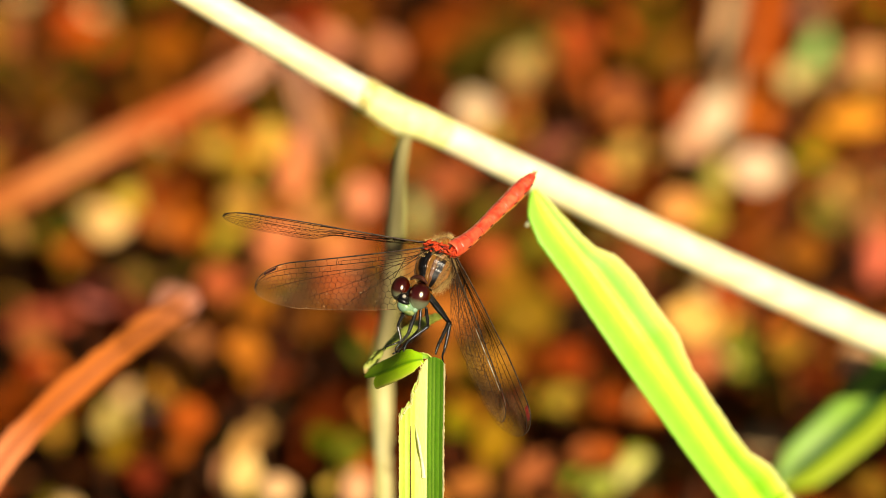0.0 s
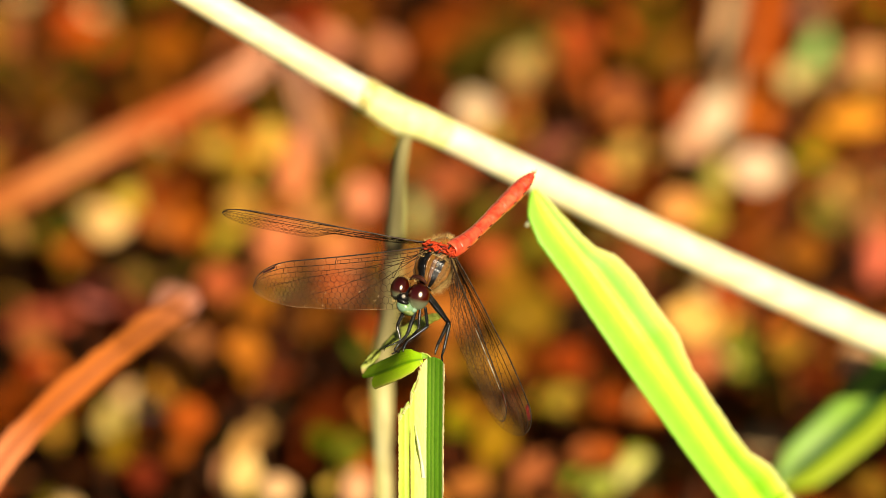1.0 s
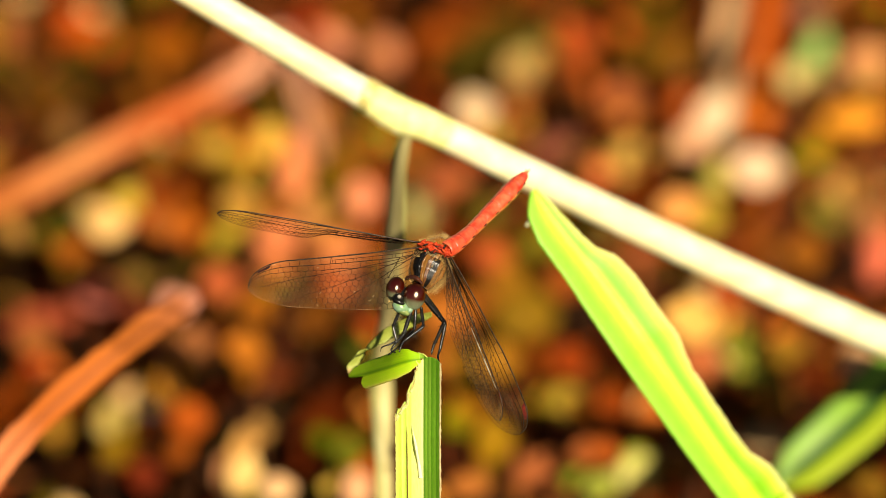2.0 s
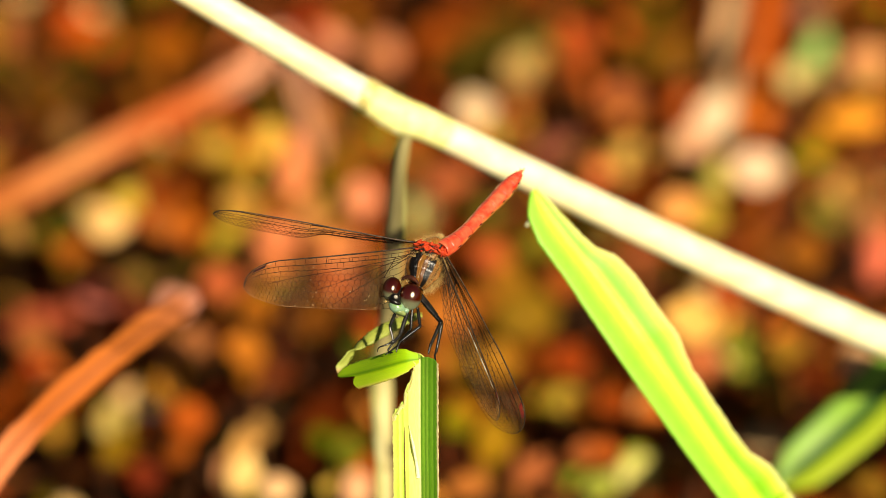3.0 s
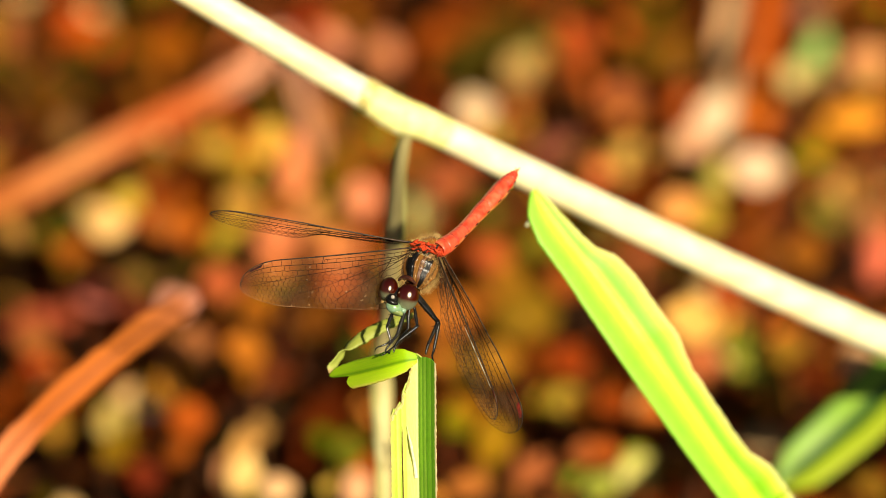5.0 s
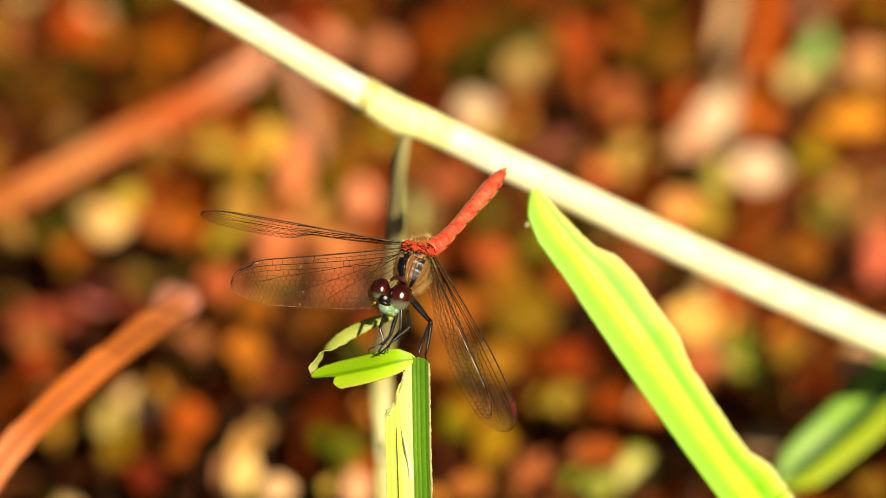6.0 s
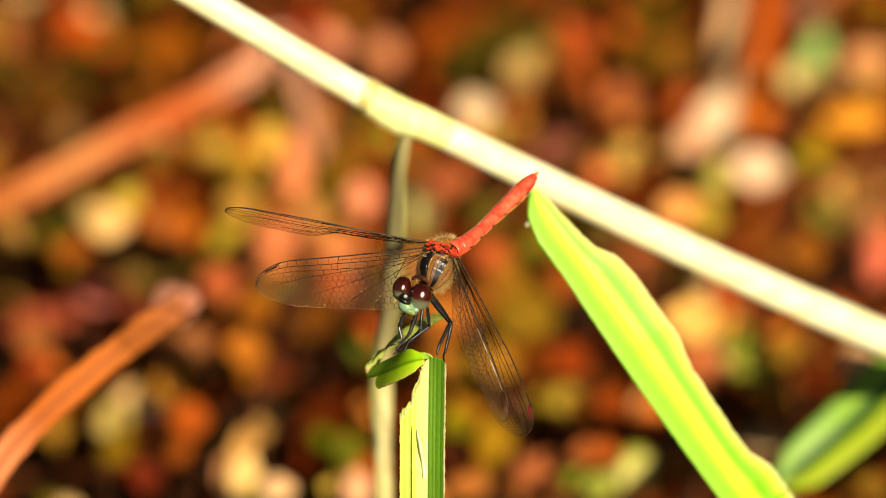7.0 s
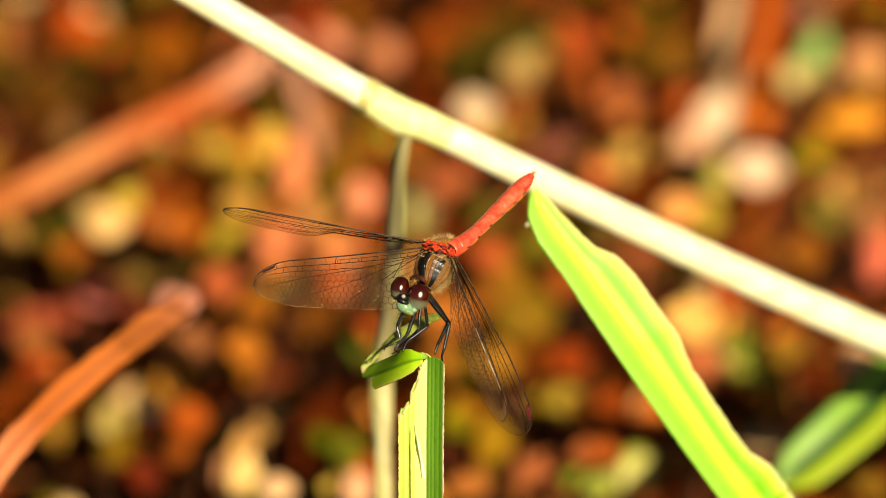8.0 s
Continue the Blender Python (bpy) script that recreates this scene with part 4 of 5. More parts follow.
def in_shade_gap(p):
    """Whether a place lies in a gap between the weeds where dark soil imitates shade, as seen along the slope."""
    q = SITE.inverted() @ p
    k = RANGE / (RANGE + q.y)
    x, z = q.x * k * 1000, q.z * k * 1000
    return any(((x - a) / c) ** 2 + ((z - b) / d) ** 2 < 1 for a, b, c, d in SHADE_GAPS)


def litter():
    """Small dead leaves strewn over the soil."""
    rg = random.Random(31)
    verts, faces = [], []
    for k0 in range(9000):
        x = rg.gauss(0, 0.16)
        y = rg.uniform(0.02, 0.75) if rg.random() < 0.8 else rg.uniform(-0.6, 1.6)
        big = k0 % 4 == 0
        if in_shade_gap(Vector((x, y, 0.012))) and (big or rg.random() < 0.7):
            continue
        if big and noise.noise(Vector((x * 20, y * 13, 4.0))) < rg.uniform(-0.25, 0.25):
            continue
        z = rg.uniform(0.004, 0.028) if big else rg.uniform(0.0, 0.008)
        s = rg.uniform(0.006, 0.013) if big else rg.uniform(0.003, 0.008)
        e = Euler((rg.uniform(-0.6, 0.9), rg.uniform(-0.6, 0.6), rg.uniform(0, 6.28))).to_matrix()
        k = len(verts)
        for u, v, w in ((-1, 0, 0), (-0.3, -0.4, 0.12), (-0.3, 0.4, 0.12), (0.45, -0.34, 0.15), (0.45, 0.34, 0.15), (1, 0, -0.1), (-0.3, 0, 0), (0.45, 0, 0.03)):
            q = Vector((x, y, z + 0.003)) + e @ Vector((u * s, v * s, w * s))
            verts.append((q.x * 1000, q.y * 1000, max(-3.0, q.z * 1000)))
        faces += [(k, k + 1, k + 6), (k, k + 6, k + 2), (k + 1, k + 3, k + 7, k + 6), (k + 6, k + 7, k + 4, k + 2), (k + 3, k + 5, k + 7), (k + 7, k + 5, k + 4)]
    m = material("leaf litter", (0.5, 0.5, 0.5), scale=200, fine=1500, rough=0.8, bump=0.3, spec=0.05)
    nt = m.node_tree
    geo, ramp = nt.nodes.new("ShaderNodeNewGeometry"), nt.nodes.new("ShaderNodeValToRGB")
    nt.links.new(geo.outputs["Random Per Island"], ramp.inputs[0])
    ramp.color_ramp.interpolation = "CONSTANT"
    stops = [(0.0, (0.12, 0.045, 0.004)), (0.2, (0.32, 0.11, 0.006)), (0.36, (0.19, 0.11, 0.006)), (0.48, (0.44, 0.18, 0.012)), (0.60, (0.22, 0.18, 0.012)), (0.68, (0.52, 0.23, 0.04)), (0.76, (0.07, 0.03, 0.003)),
             (0.88, (0.55, 0.33, 0.08)), (0.93, (0.36, 0.32, 0.035)), (0.97, (0.68, 0.48, 0.16))]
    els = ramp.color_ramp.elements
    els[0].position, els[0].color = 0.0, (*tone(*stops[0][1]), 1)
    els[1].position, els[1].color = stops[-1][0], (*tone(*stops[-1][1]), 1)
    for pos, c in stops[1:-1]:
        els.new(pos).color = (*tone(*c), 1)
    grain = next(n for n in nt.nodes if n.bl_idname == "ShaderNodeMix")
    nt.links.new(ramp.outputs[0], grain.inputs["A"])
    ob = part("leaf_litter", (verts, faces, None), m, smooth=False)
    tagged(ob, "brown and rust-red dead leaves strewn over the soil", "leaf litter", "", "stuff")


litter()


def island_material(name, stops, rough=0.6):
    """Each piece takes one of the colours."""
    m = material(name, (0.5, 0.5, 0.5), scale=200, fine=1500, rough=rough, bump=0.3, spec=0.06, glow=0.15)
    nt = m.node_tree
    geo, ramp = nt.nodes.new("ShaderNodeNewGeometry"), nt.nodes.new("ShaderNodeValToRGB")
    nt.links.new(geo.outputs["Random Per Island"], ramp.inputs[0])
    ramp.color_ramp.interpolation = "CONSTANT"
    els = ramp.color_ramp.elements
    els[0].position, els[0].color = 0.0, (*tone(*stops[0]), 1)
    els[1].position, els[1].color = (len(stops) - 1) / len(stops), (*tone(*stops[-1]), 1)
    for k, c in enumerate(stops[1:-1], 1):
        els.new(k / len(stops)).color = (*tone(*c), 1)
    grain = next(n for n in nt.nodes if n.bl_idname == "ShaderNodeMix")
    nt.links.new(ramp.outputs[0], grain.inputs["A"])
    return m


def undergrowth():
    """Small leaves of the low weeds, and thin dead grass among them."""
    rg = random.Random(77)
    shapes = []
    while len(shapes) < 480:
        p = spot(rg.uniform(-75, 75), rg.uniform(-45, 45), rg.uniform(0.004, 0.035)) * 1000
        if in_shade_gap(p / 1000):
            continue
        if noise.noise(Vector((p.x * 0.02, p.y * 0.013, 4.0))) < rg.uniform(-0.1, 0.4):
            continue
        n = (TOWARDS + Vector((rg.uniform(-1, 1), rg.uniform(-1, 1), rg.uniform(-1, 1))) * 0.6).normalized()
        d = Vector((rg.uniform(-1, 1), rg.uniform(-1, 1), rg.uniform(-1, 1)))
        d = (d - n * d.dot(n)).normalized()
        a = d.cross(n)
        s = rg.uniform(1.2, 3.6)
        shapes.append(blade([p - d * s, p + n * s * 0.15, p + d * s], [a] * 3, [0.1 * s, 0.55 * s, 0.5 * s, 0.05 * s], [0.1 * s, 0.5 * s, 0.55 * s, 0.05 * s], n=5, m=2, fold=0.2, thick=0.15, ribs=0))
    weed = island_material("weed leaves", [(0.74, 0.30, 0.08), (0.48, 0.38, 0.05), (0.88, 0.44, 0.14), (0.62, 0.27, 0.02), (0.62, 0.20, 0.03), (0.94, 0.60, 0.24), (0.62, 0.50, 0.06), (0.80, 0.36, 0.12), (0.44, 0.17, 0.04), (0.96, 0.78, 0.50)], rough=0.3)
    ob = part("weed_leaves", joined(shapes), weed)
    tagged(ob, "small rust, olive and cream leaves of low weeds", "weeds", "", "stuff")
    shapes = []
    for _ in range(210):
        p = spot(rg.uniform(-80, 80), rg.uniform(-48, 48), rg.uniform(0.006, 0.028)) * 1000
        if in_shade_gap(p / 1000) and rg.random() < 0.95:
            continue
        w = radians(rg.gauss(38, 30))
        d = Vector((math.cos(w), 0.8 * math.sin(w), 0.45 * math.sin(w) * rg.uniform(0.2, 1.2))).normalized()
        s = rg.uniform(12, 34)
        r = rg.uniform(0.4, 1.3)
        shapes.append(tube([p - d * s + Vector((0, 0, -6)), p, p + d * s + Vector((0, 0, -6))], [r * 0.6, r, r * 0.4], n=8, sides=5, flat=0.5))
    straw = island_material("dead grass", [(0.70, 0.30, 0.11), (0.50, 0.18, 0.04), (0.80, 0.46, 0.24), (0.60, 0.30, 0.09), (0.38, 0.13, 0.02)])
    ob = part("dead_grass", joined(shapes), straw)
    tagged(ob, "thin rust-brown dead grass lying over the litter", "grass", "", "stuff")


undergrowth()
sprig(-61.5, 30.5, 8.5, 4.7, 90, (0.61, 0.34, 0.18), label="low weed over the litter with an amber leaf")
sprig(-51.5, 30.9, 10.4, 5.7, 15, (0.69, 0.26, 0.03), label="low weed over the litter with a rust-brown leaf")
sprig(-60.7, 25.7, 4.7, 4.7, 0, (0.42, 0.35, 0.05), height=0.03, label="low weed over the litter with an olive brown leaf")
sprig(-56.3, 22.5, 10.4, 5.7, 10, (0.42, 0.26, 0.03), height=0.03, label="low weed over the litter with an amber leaf")
sprig(-38.7, 28.5, 14.1, 5.7, 5, (0.58, 0.30, 0.03), label="low weed over the litter with a rust-brown leaf")
sprig(-53.1, 16.9, 5.7, 5.2, 0, (0.54, 0.38, 0.19), label="low weed over the litter with an amber leaf")
sprig(-24.3, 15.3, 6.8, 6.6, 0, (0.90, 0.70, 0.27), height=0.055, label="low weed over the litter with a cream leaf")
sprig(-32.7, 14.1, 7.5, 6.6, 0, (0.75, 0.57, 0.21), label="low weed over the litter with a yellow-brown leaf")
sprig(-25.1, 10.3, 6.8, 6.8, 0, (0.77, 0.70, 0.23), label="low weed over the litter with a yellow-green leaf")
sprig(-40.3, 12.9, 5.7, 4.7, 0, (0.50, 0.32, 0.05), label="low weed over the litter with an amber leaf")
sprig(-23.5, 20.9, 6.6, 4.7, 0, (0.46, 0.34, 0.07), height=0.03, label="low weed over the litter with an olive brown leaf")
sprig(-21.1, 13.7, 7.5, 4.7, 90, (0.90, 0.52, 0.31), height=0.055, label="low weed over the litter with an amber leaf")
sprig(-15.5, 29.3, 7.1, 4.7, -15, (0.90, 0.55, 0.40), height=0.055, label="low weed over the litter with a tan leaf")
sprig(-18.7, 31.9, 6.6, 3.8, 0, (0.69, 0.20, 0.07), label="low weed over the litter with a rust-brown leaf")
sprig(-8.3, 27.7, 7.5, 7.1, 0, (0.83, 0.51, 0.33), label="low weed over the litter with a tan leaf")
sprig(-13.1, 32.9, 5.7, 4.7, 0, (0.54, 0.32, 0.05), label="low weed over the litter with an amber leaf")
sprig(10.9, 25.7, 9.0, 6.6, 40, (0.71, 0.56, 0.31), label="low weed over the litter with a yellow-brown leaf")
sprig(13.7, 28.2, 4.7, 4.7, 0, (0.46, 0.47, 0.19), height=0.03, label="low weed over the litter with a green leaf")
sprig(4.5, 19.7, 9.0, 6.1, 15, (0.90, 0.75, 0.57), height=0.055, label="low weed over the litter with a cream leaf")
sprig(18.9, 29.7, 8.5, 8.0, 90, (0.63, 0.26, 0.09), label="low weed over the litter with a rust-brown leaf")
sprig(16.1, 34.5, 5.7, 3.8, 0, (0.42, 0.24, 0.08), height=0.03, label="low weed over the litter with an amber leaf")
sprig(15.7, 14.5, 10.4, 4.7, 20, (0.52, 0.28, 0.20), label="low weed over the litter with an amber leaf")
sprig(-17.1, 18.1, 7.1, 7.1, 0, (0.71, 0.45, 0.19), label="low weed over the litter with an amber leaf")
sprig(-21.1, 10.5, 8.5, 5.7, 90, (0.90, 0.53, 0.32), height=0.055, label="low weed over the litter with an amber leaf")
sprig(-9.9, 16.7, 6.1, 5.2, 90, (0.38, 0.49, 0.08), height=0.03, label="low weed over the litter with a green leaf")
sprig(-7.4, 15.7, 4.2, 4.2, 0, (0.65, 0.58, 0.17), label="low weed over the litter with a yellow-green leaf")
sprig(-13.1, 12.5, 8.5, 4.7, 0, (0.58, 0.38, 0.07), label="low weed over the litter with an amber leaf")
sprig(-3.9, 12.5, 5.7, 5.7, 0, (0.58, 0.34, 0.11), label="low weed over the litter with an amber leaf")
sprig(0.5, 9.5, 10.4, 4.7, 15, (0.69, 0.35, 0.19), label="low weed over the litter with a rust-brown leaf")
sprig(26.9, 30.5, 7.5, 5.7, 90, (0.36, 0.27, 0.03), height=0.03, label="low weed over the litter with an olive brown leaf")
sprig(30.5, 33.7, 5.7, 4.7, 0, (0.48, 0.36, 0.04), height=0.03, label="low weed over the litter with an olive brown leaf")
sprig(32.5, 27.7, 7.5, 7.1, 0, (0.50, 0.32, 0.04), label="low weed over the litter with an amber leaf")
sprig(44.1, 19.7, 8.5, 4.7, 0, (0.84, 0.43, 0.11), label="low weed over the litter with an orange leaf")
sprig(52.5, 27.7, 10.4, 5.8, 65, (0.61, 0.74, 0.39), label="low weed over the litter with a pale green leaf")
sprig(49.3, 24.5, 5.7, 5.7, 45, (0.89, 0.74, 0.46), height=0.055, label="low weed over the litter with a cream leaf")
sprig(60.1, 26.5, 8.0, 7.1, 0, (0.84, 0.57, 0.35), label="low weed over the litter with a tan leaf")
sprig(51.7, 33.7, 5.7, 5.7, 60, (0.61, 0.40, 0.30), label="low weed over the litter with a tan leaf")
sprig(25.3, 21.7, 7.5, 7.1, 0, (0.67, 0.36, 0.19), label="low weed over the litter with a rust-brown leaf")
sprig(26.1, 12.9, 8.0, 7.1, 60, (0.81, 0.63, 0.29), label="low weed over the litter with a yellow-brown leaf")
sprig(38.2, 18.9, 10.4, 6.8, 50, (0.90, 0.78, 0.62), height=0.055, label="low weed over the litter with a yellow-green leaf")
sprig(35.0, 15.4, 7.1, 5.7, 30, (0.90, 0.66, 0.48), height=0.055, label="low weed over the litter with a cream leaf")
sprig(44.5, 11.3, 11.8, 7.5, -5, (0.90, 0.74, 0.59), height=0.055, label="low weed over the litter with a cream leaf")
sprig(52.2, 14.3, 6.4, 6.4, 0, (0.55, 0.62, 0.09), label="low weed over the litter with a green leaf")
sprig(58.1, 18.1, 12.2, 5.7, 0, (0.90, 0.58, 0.17), height=0.055, label="low weed over the litter with an amber leaf")
sprig(61.1, 22.1, 5.7, 2.8, 0, (0.40, 0.43, 0.12), height=0.03, label="low weed over the litter with a green leaf")
sprig(22.1, 11.1, 5.7, 3.8, 0, (0.86, 0.45, 0.23), height=0.055, label="low weed over the litter with an orange leaf")
sprig(-61.1, 1.7, 7.5, 4.7, 90, (0.69, 0.50, 0.23), label="low weed over the litter with a yellow-brown leaf")
sprig(-54.5, 2.1, 6.4, 6.4, 0, (0.44, 0.46, 0.11), height=0.03, label="low weed over the litter with a green leaf")
sprig(-47.5, 3.7, 8.5, 6.8, 0, (0.90, 0.71, 0.43), height=0.055, label="low weed over the litter with a cream leaf")
sprig(-39.5, 3.3, 7.5, 4.7, 0, (0.69, 0.37, 0.13), label="low weed over the litter with an amber leaf")
sprig(-42.7, 9.5, 7.5, 4.7, 0, (0.46, 0.28, 0.13), height=0.03, label="low weed over the litter with an amber leaf")
sprig(-28.7, 6.5, 7.5, 4.7, 0, (0.77, 0.57, 0.23), label="low weed over the litter with a yellow-brown leaf")
sprig(-30.1, 1.5, 7.2, 6.2, 0, (0.67, 0.55, 0.15), label="low weed over the litter with a yellow-brown leaf")
sprig(-35.5, 2.5, 5.7, 5.7, 0, (0.73, 0.37, 0.09), label="low weed over the litter with an orange leaf")
sprig(-23.5, 1.7, 9.4, 5.7, 10, (0.86, 0.49, 0.30), height=0.055, label="low weed over the litter with an amber leaf")
sprig(-21.9, -2.5, 6.6, 5.7, 0, (0.61, 0.51, 0.09), label="low weed over the litter with a yellow-brown leaf")
sprig(-48.7, -6.7, 8.5, 5.5, 10, (0.83, 0.45, 0.37), label="low weed over the litter with a tan leaf")
sprig(-43.1, -4.3, 6.6, 4.7, 0, (0.48, 0.36, 0.13), height=0.03, label="low weed over the litter with an olive brown leaf")
sprig(-37.1, -3.9, 8.5, 3.8, 15, (0.40, 0.34, 0.05), height=0.03, label="low weed over the litter with an olive brown leaf")
sprig(-31.5, -4.7, 8.5, 6.6, 0, (0.69, 0.33, 0.17), label="low weed over the litter with a rust-brown leaf")
sprig(-26.7, -8.9, 7.5, 6.6, 0, (0.69, 0.39, 0.09), label="low weed over the litter with an amber leaf")
sprig(-57.9, -12.7, 7.1, 5.7, 0, (0.58, 0.34, 0.15), label="low weed over the litter with an amber leaf")
sprig(-52.3, 0.1, 11.3, 4.7, 10, (0.58, 0.30, 0.07), label="low weed over the litter with a rust-brown leaf")
sprig(-37.9, -7.5, 6.6, 5.7, 30, (0.90, 0.60, 0.49), height=0.055, label="low weed over the litter with a pink leaf")
sprig(33.3, 5.7, 9.4, 6.1, 20, (0.90, 0.60, 0.31), height=0.055, label="low weed over the litter with an amber leaf")
sprig(37.4, 4.7, 7.5, 5.3, 90, (0.69, 0.58, 0.17), label="low weed over the litter with a yellow-brown leaf")
sprig(44.1, 2.9, 5.7, 5.7, 0, (0.50, 0.24, 0.03), label="low weed over the litter with a rust-brown leaf")
sprig(51.3, -0.7, 7.5, 7.5, 0, (0.56, 0.32, 0.07), label="low weed over the litter with an amber leaf")
sprig(56.5, 8.1, 7.1, 7.1, 0, (0.75, 0.55, 0.27), label="low weed over the litter with a yellow-brown leaf")
sprig(55.0, 4.7, 5.7, 4.7, 0, (0.46, 0.47, 0.16), height=0.03, label="low weed over the litter with a green leaf")
sprig(61.7, -0.7, 12.2, 5.7, 75, (0.83, 0.41, 0.29), label="low weed over the litter with an orange leaf")
sprig(60.5, 4.2, 4.7, 4.7, 0, (0.69, 0.46, 0.27), label="low weed over the litter with a tan leaf")
sprig(35.3, -10.3, 12.2, 8.0, -10, (0.90, 0.68, 0.34), height=0.055, label="low weed over the litter with a cream leaf")
sprig(40.1, -5.9, 5.7, 4.7, 0, (0.73, 0.29, 0.11), label="low weed over the litter with an orange leaf")
sprig(28.5, 0.1, 8.5, 3.8, 15, (0.63, 0.32, 0.17), label="low weed over the litter with a rust-brown leaf")
sprig(22.2, 3.1, 7.5, 4.2, 0, (0.48, 0.42, 0.13), height=0.03, label="low weed over the litter with an olive green leaf")
sprig(-46.7, -24.3, 7.7, 6.8, 20, (0.72, 0.61, 0.31), label="low weed over the litter with a yellow-green leaf")
sprig(-46.3, -28.3, 7.2, 5.2, 30, (0.54, 0.40, 0.05), label="low weed over the litter with an olive brown leaf")
sprig(-38.3, -19.1, 6.8, 6.8, 0, (0.85, 0.55, 0.17), label="low weed over the litter with an amber leaf")
sprig(-35.9, -24.1, 7.5, 7.1, 0, (0.67, 0.30, 0.05), label="low weed over the litter with a rust-brown leaf")
sprig(-35.5, -13.1, 7.1, 5.7, 0, (0.63, 0.38, 0.21), label="low weed over the litter with an amber leaf")
sprig(-27.9, -14.3, 7.7, 7.1, 0, (0.71, 0.41, 0.11), label="low weed over the litter with an amber leaf")
sprig(-42.7, -32.7, 9.4, 5.7, 40, (0.44, 0.14, 0.03), height=0.03, label="low weed over the litter with a rust-brown leaf")
sprig(-28.3, -31.8, 7.5, 6.2, 60, (0.90, 0.73, 0.44), height=0.055, label="low weed over the litter with a cream leaf")
sprig(-31.9, -31.1, 5.7, 5.7, 0, (0.77, 0.51, 0.33), label="low weed over the litter with a tan leaf")
sprig(-31.1, -26.7, 4.7, 3.8, 0, (0.42, 0.35, 0.09), height=0.03, label="low weed over the litter with an olive brown leaf")
sprig(-23.5, -33.9, 6.6, 4.7, 0, (0.88, 0.69, 0.48), height=0.055, label="low weed over the litter with a cream leaf")
sprig(-41.3, -22.2, 4.7, 3.8, -15, (0.29, 0.29, 0.28), height=0.03, label="low weed over the litter with a dark grey-green leaf")
sprig(17.5, -21.8, 6.8, 6.8, 0, (0.66, 0.53, 0.16), label="low weed over the litter with a yellow-brown leaf")
sprig(18.1, -15.9, 7.5, 6.2, 0, (0.58, 0.22, 0.03), label="low weed over the litter with a rust-brown leaf")
sprig(6.9, -27.1, 8.5, 7.5, 90, (0.59, 0.43, 0.06), label="low weed over the litter with a yellow-brown leaf")
sprig(3.7, -21.9, 8.0, 7.1, 0, (0.61, 0.39, 0.07), label="low weed over the litter with an amber leaf")
sprig(13.3, -31.1, 10.4, 5.2, 30, (0.63, 0.34, 0.17), label="low weed over the litter with an amber leaf")
sprig(20.5, -28.7, 7.5, 5.2, 0, (0.59, 0.31, 0.14), label="low weed over the litter with a rust-brown leaf")
sprig(3.7, -33.5, 7.5, 4.7, 0, (0.65, 0.38, 0.15), label="low weed over the litter with an amber leaf")
sprig(-13.5, -28.7, 8.0, 5.7, 70, (0.42, 0.42, 0.09), height=0.03, label="low weed over the litter with a green leaf")
sprig(-12.3, -33.9, 6.6, 5.7, 90, (0.90, 0.66, 0.47), height=0.055, label="low weed over the litter with a cream leaf")
sprig(-18.7, -34.3, 6.6, 4.7, 0, (0.38, 0.33, 0.05), height=0.03, label="low weed over the litter with an olive green leaf")
sprig(11.7, -9.5, 12.2, 9.4, 0, (0.49, 0.36, 0.05), label="low weed over the litter with an olive brown leaf")
sprig(6.9, -1.1, 8.5, 5.7, 0, (0.71, 0.33, 0.15), label="low weed over the litter with a rust-brown leaf")
sprig(14.5, 1.3, 8.5, 6.2, 0, (0.49, 0.43, 0.08), label="low weed over the litter with an olive green leaf")
sprig(5.3, -7.1, 6.6, 5.7, 0, (0.58, 0.32, 0.07), label="low weed over the litter with an amber leaf")
sprig(17.3, -4.7, 7.5, 5.7, 0, (0.61, 0.30, 0.09), label="low weed over the litter with a rust-brown leaf")
sprig(-3.4, 5.5, 7.5, 4.3, 85, (0.77, 0.76, 0.46), label="low weed over the litter with a pale green leaf")
sprig(-11.5, -12.7, 8.0, 5.2, 90, (0.40, 0.44, 0.11), height=0.03, label="low weed over the litter with a green leaf")
sprig(27.7, -31.8, 10.4, 7.0, 0, (0.85, 0.81, 0.44), label="low weed over the litter with a yellow-green leaf")
sprig(22.2, -33.7, 6.2, 5.3, 0, (0.54, 0.55, 0.19), label="low weed over the litter with a green leaf")
sprig(44.1, -16.7, 10.4, 7.9, -30, (0.58, 0.58, 0.19), label="low weed over the litter with a green leaf")
sprig(48.9, -14.5, 7.2, 6.8, 90, (0.53, 0.37, 0.07), label="low weed over the litter with an amber leaf")
sprig(58.9, -16.3, 9.0, 8.1, 90, (0.90, 0.68, 0.47), height=0.055, label="low weed over the litter with a cream leaf")
sprig(52.5, -22.3, 7.5, 4.7, 30, (0.73, 0.37, 0.25), label="low weed over the litter with an orange leaf")
sprig(45.3, -27.3, 10.4, 5.2, 0, (0.63, 0.51, 0.35), label="low weed over the litter with a pink leaf")
sprig(29.3, -23.8, 7.3, 6.6, 0, (0.80, 0.42, 0.16), label="low weed over the litter with an orange leaf")
sprig(24.1, -21.9, 7.5, 5.7, 0, (0.54, 0.22, 0.03), label="low weed over the litter with a rust-brown leaf")
sprig(36.5, -15.9, 8.5, 6.2, 0, (0.73, 0.39, 0.21), label="low weed over the litter with an amber leaf")
sprig(60.9, -33.5, 5.7, 4.7, 0, (0.54, 0.38, 0.09), label="low weed over the litter with an amber leaf")
sprig(22.9, -28.7, 5.7, 4.7, 0, (0.61, 0.28, 0.07), label="low weed over the litter with a rust-brown leaf")
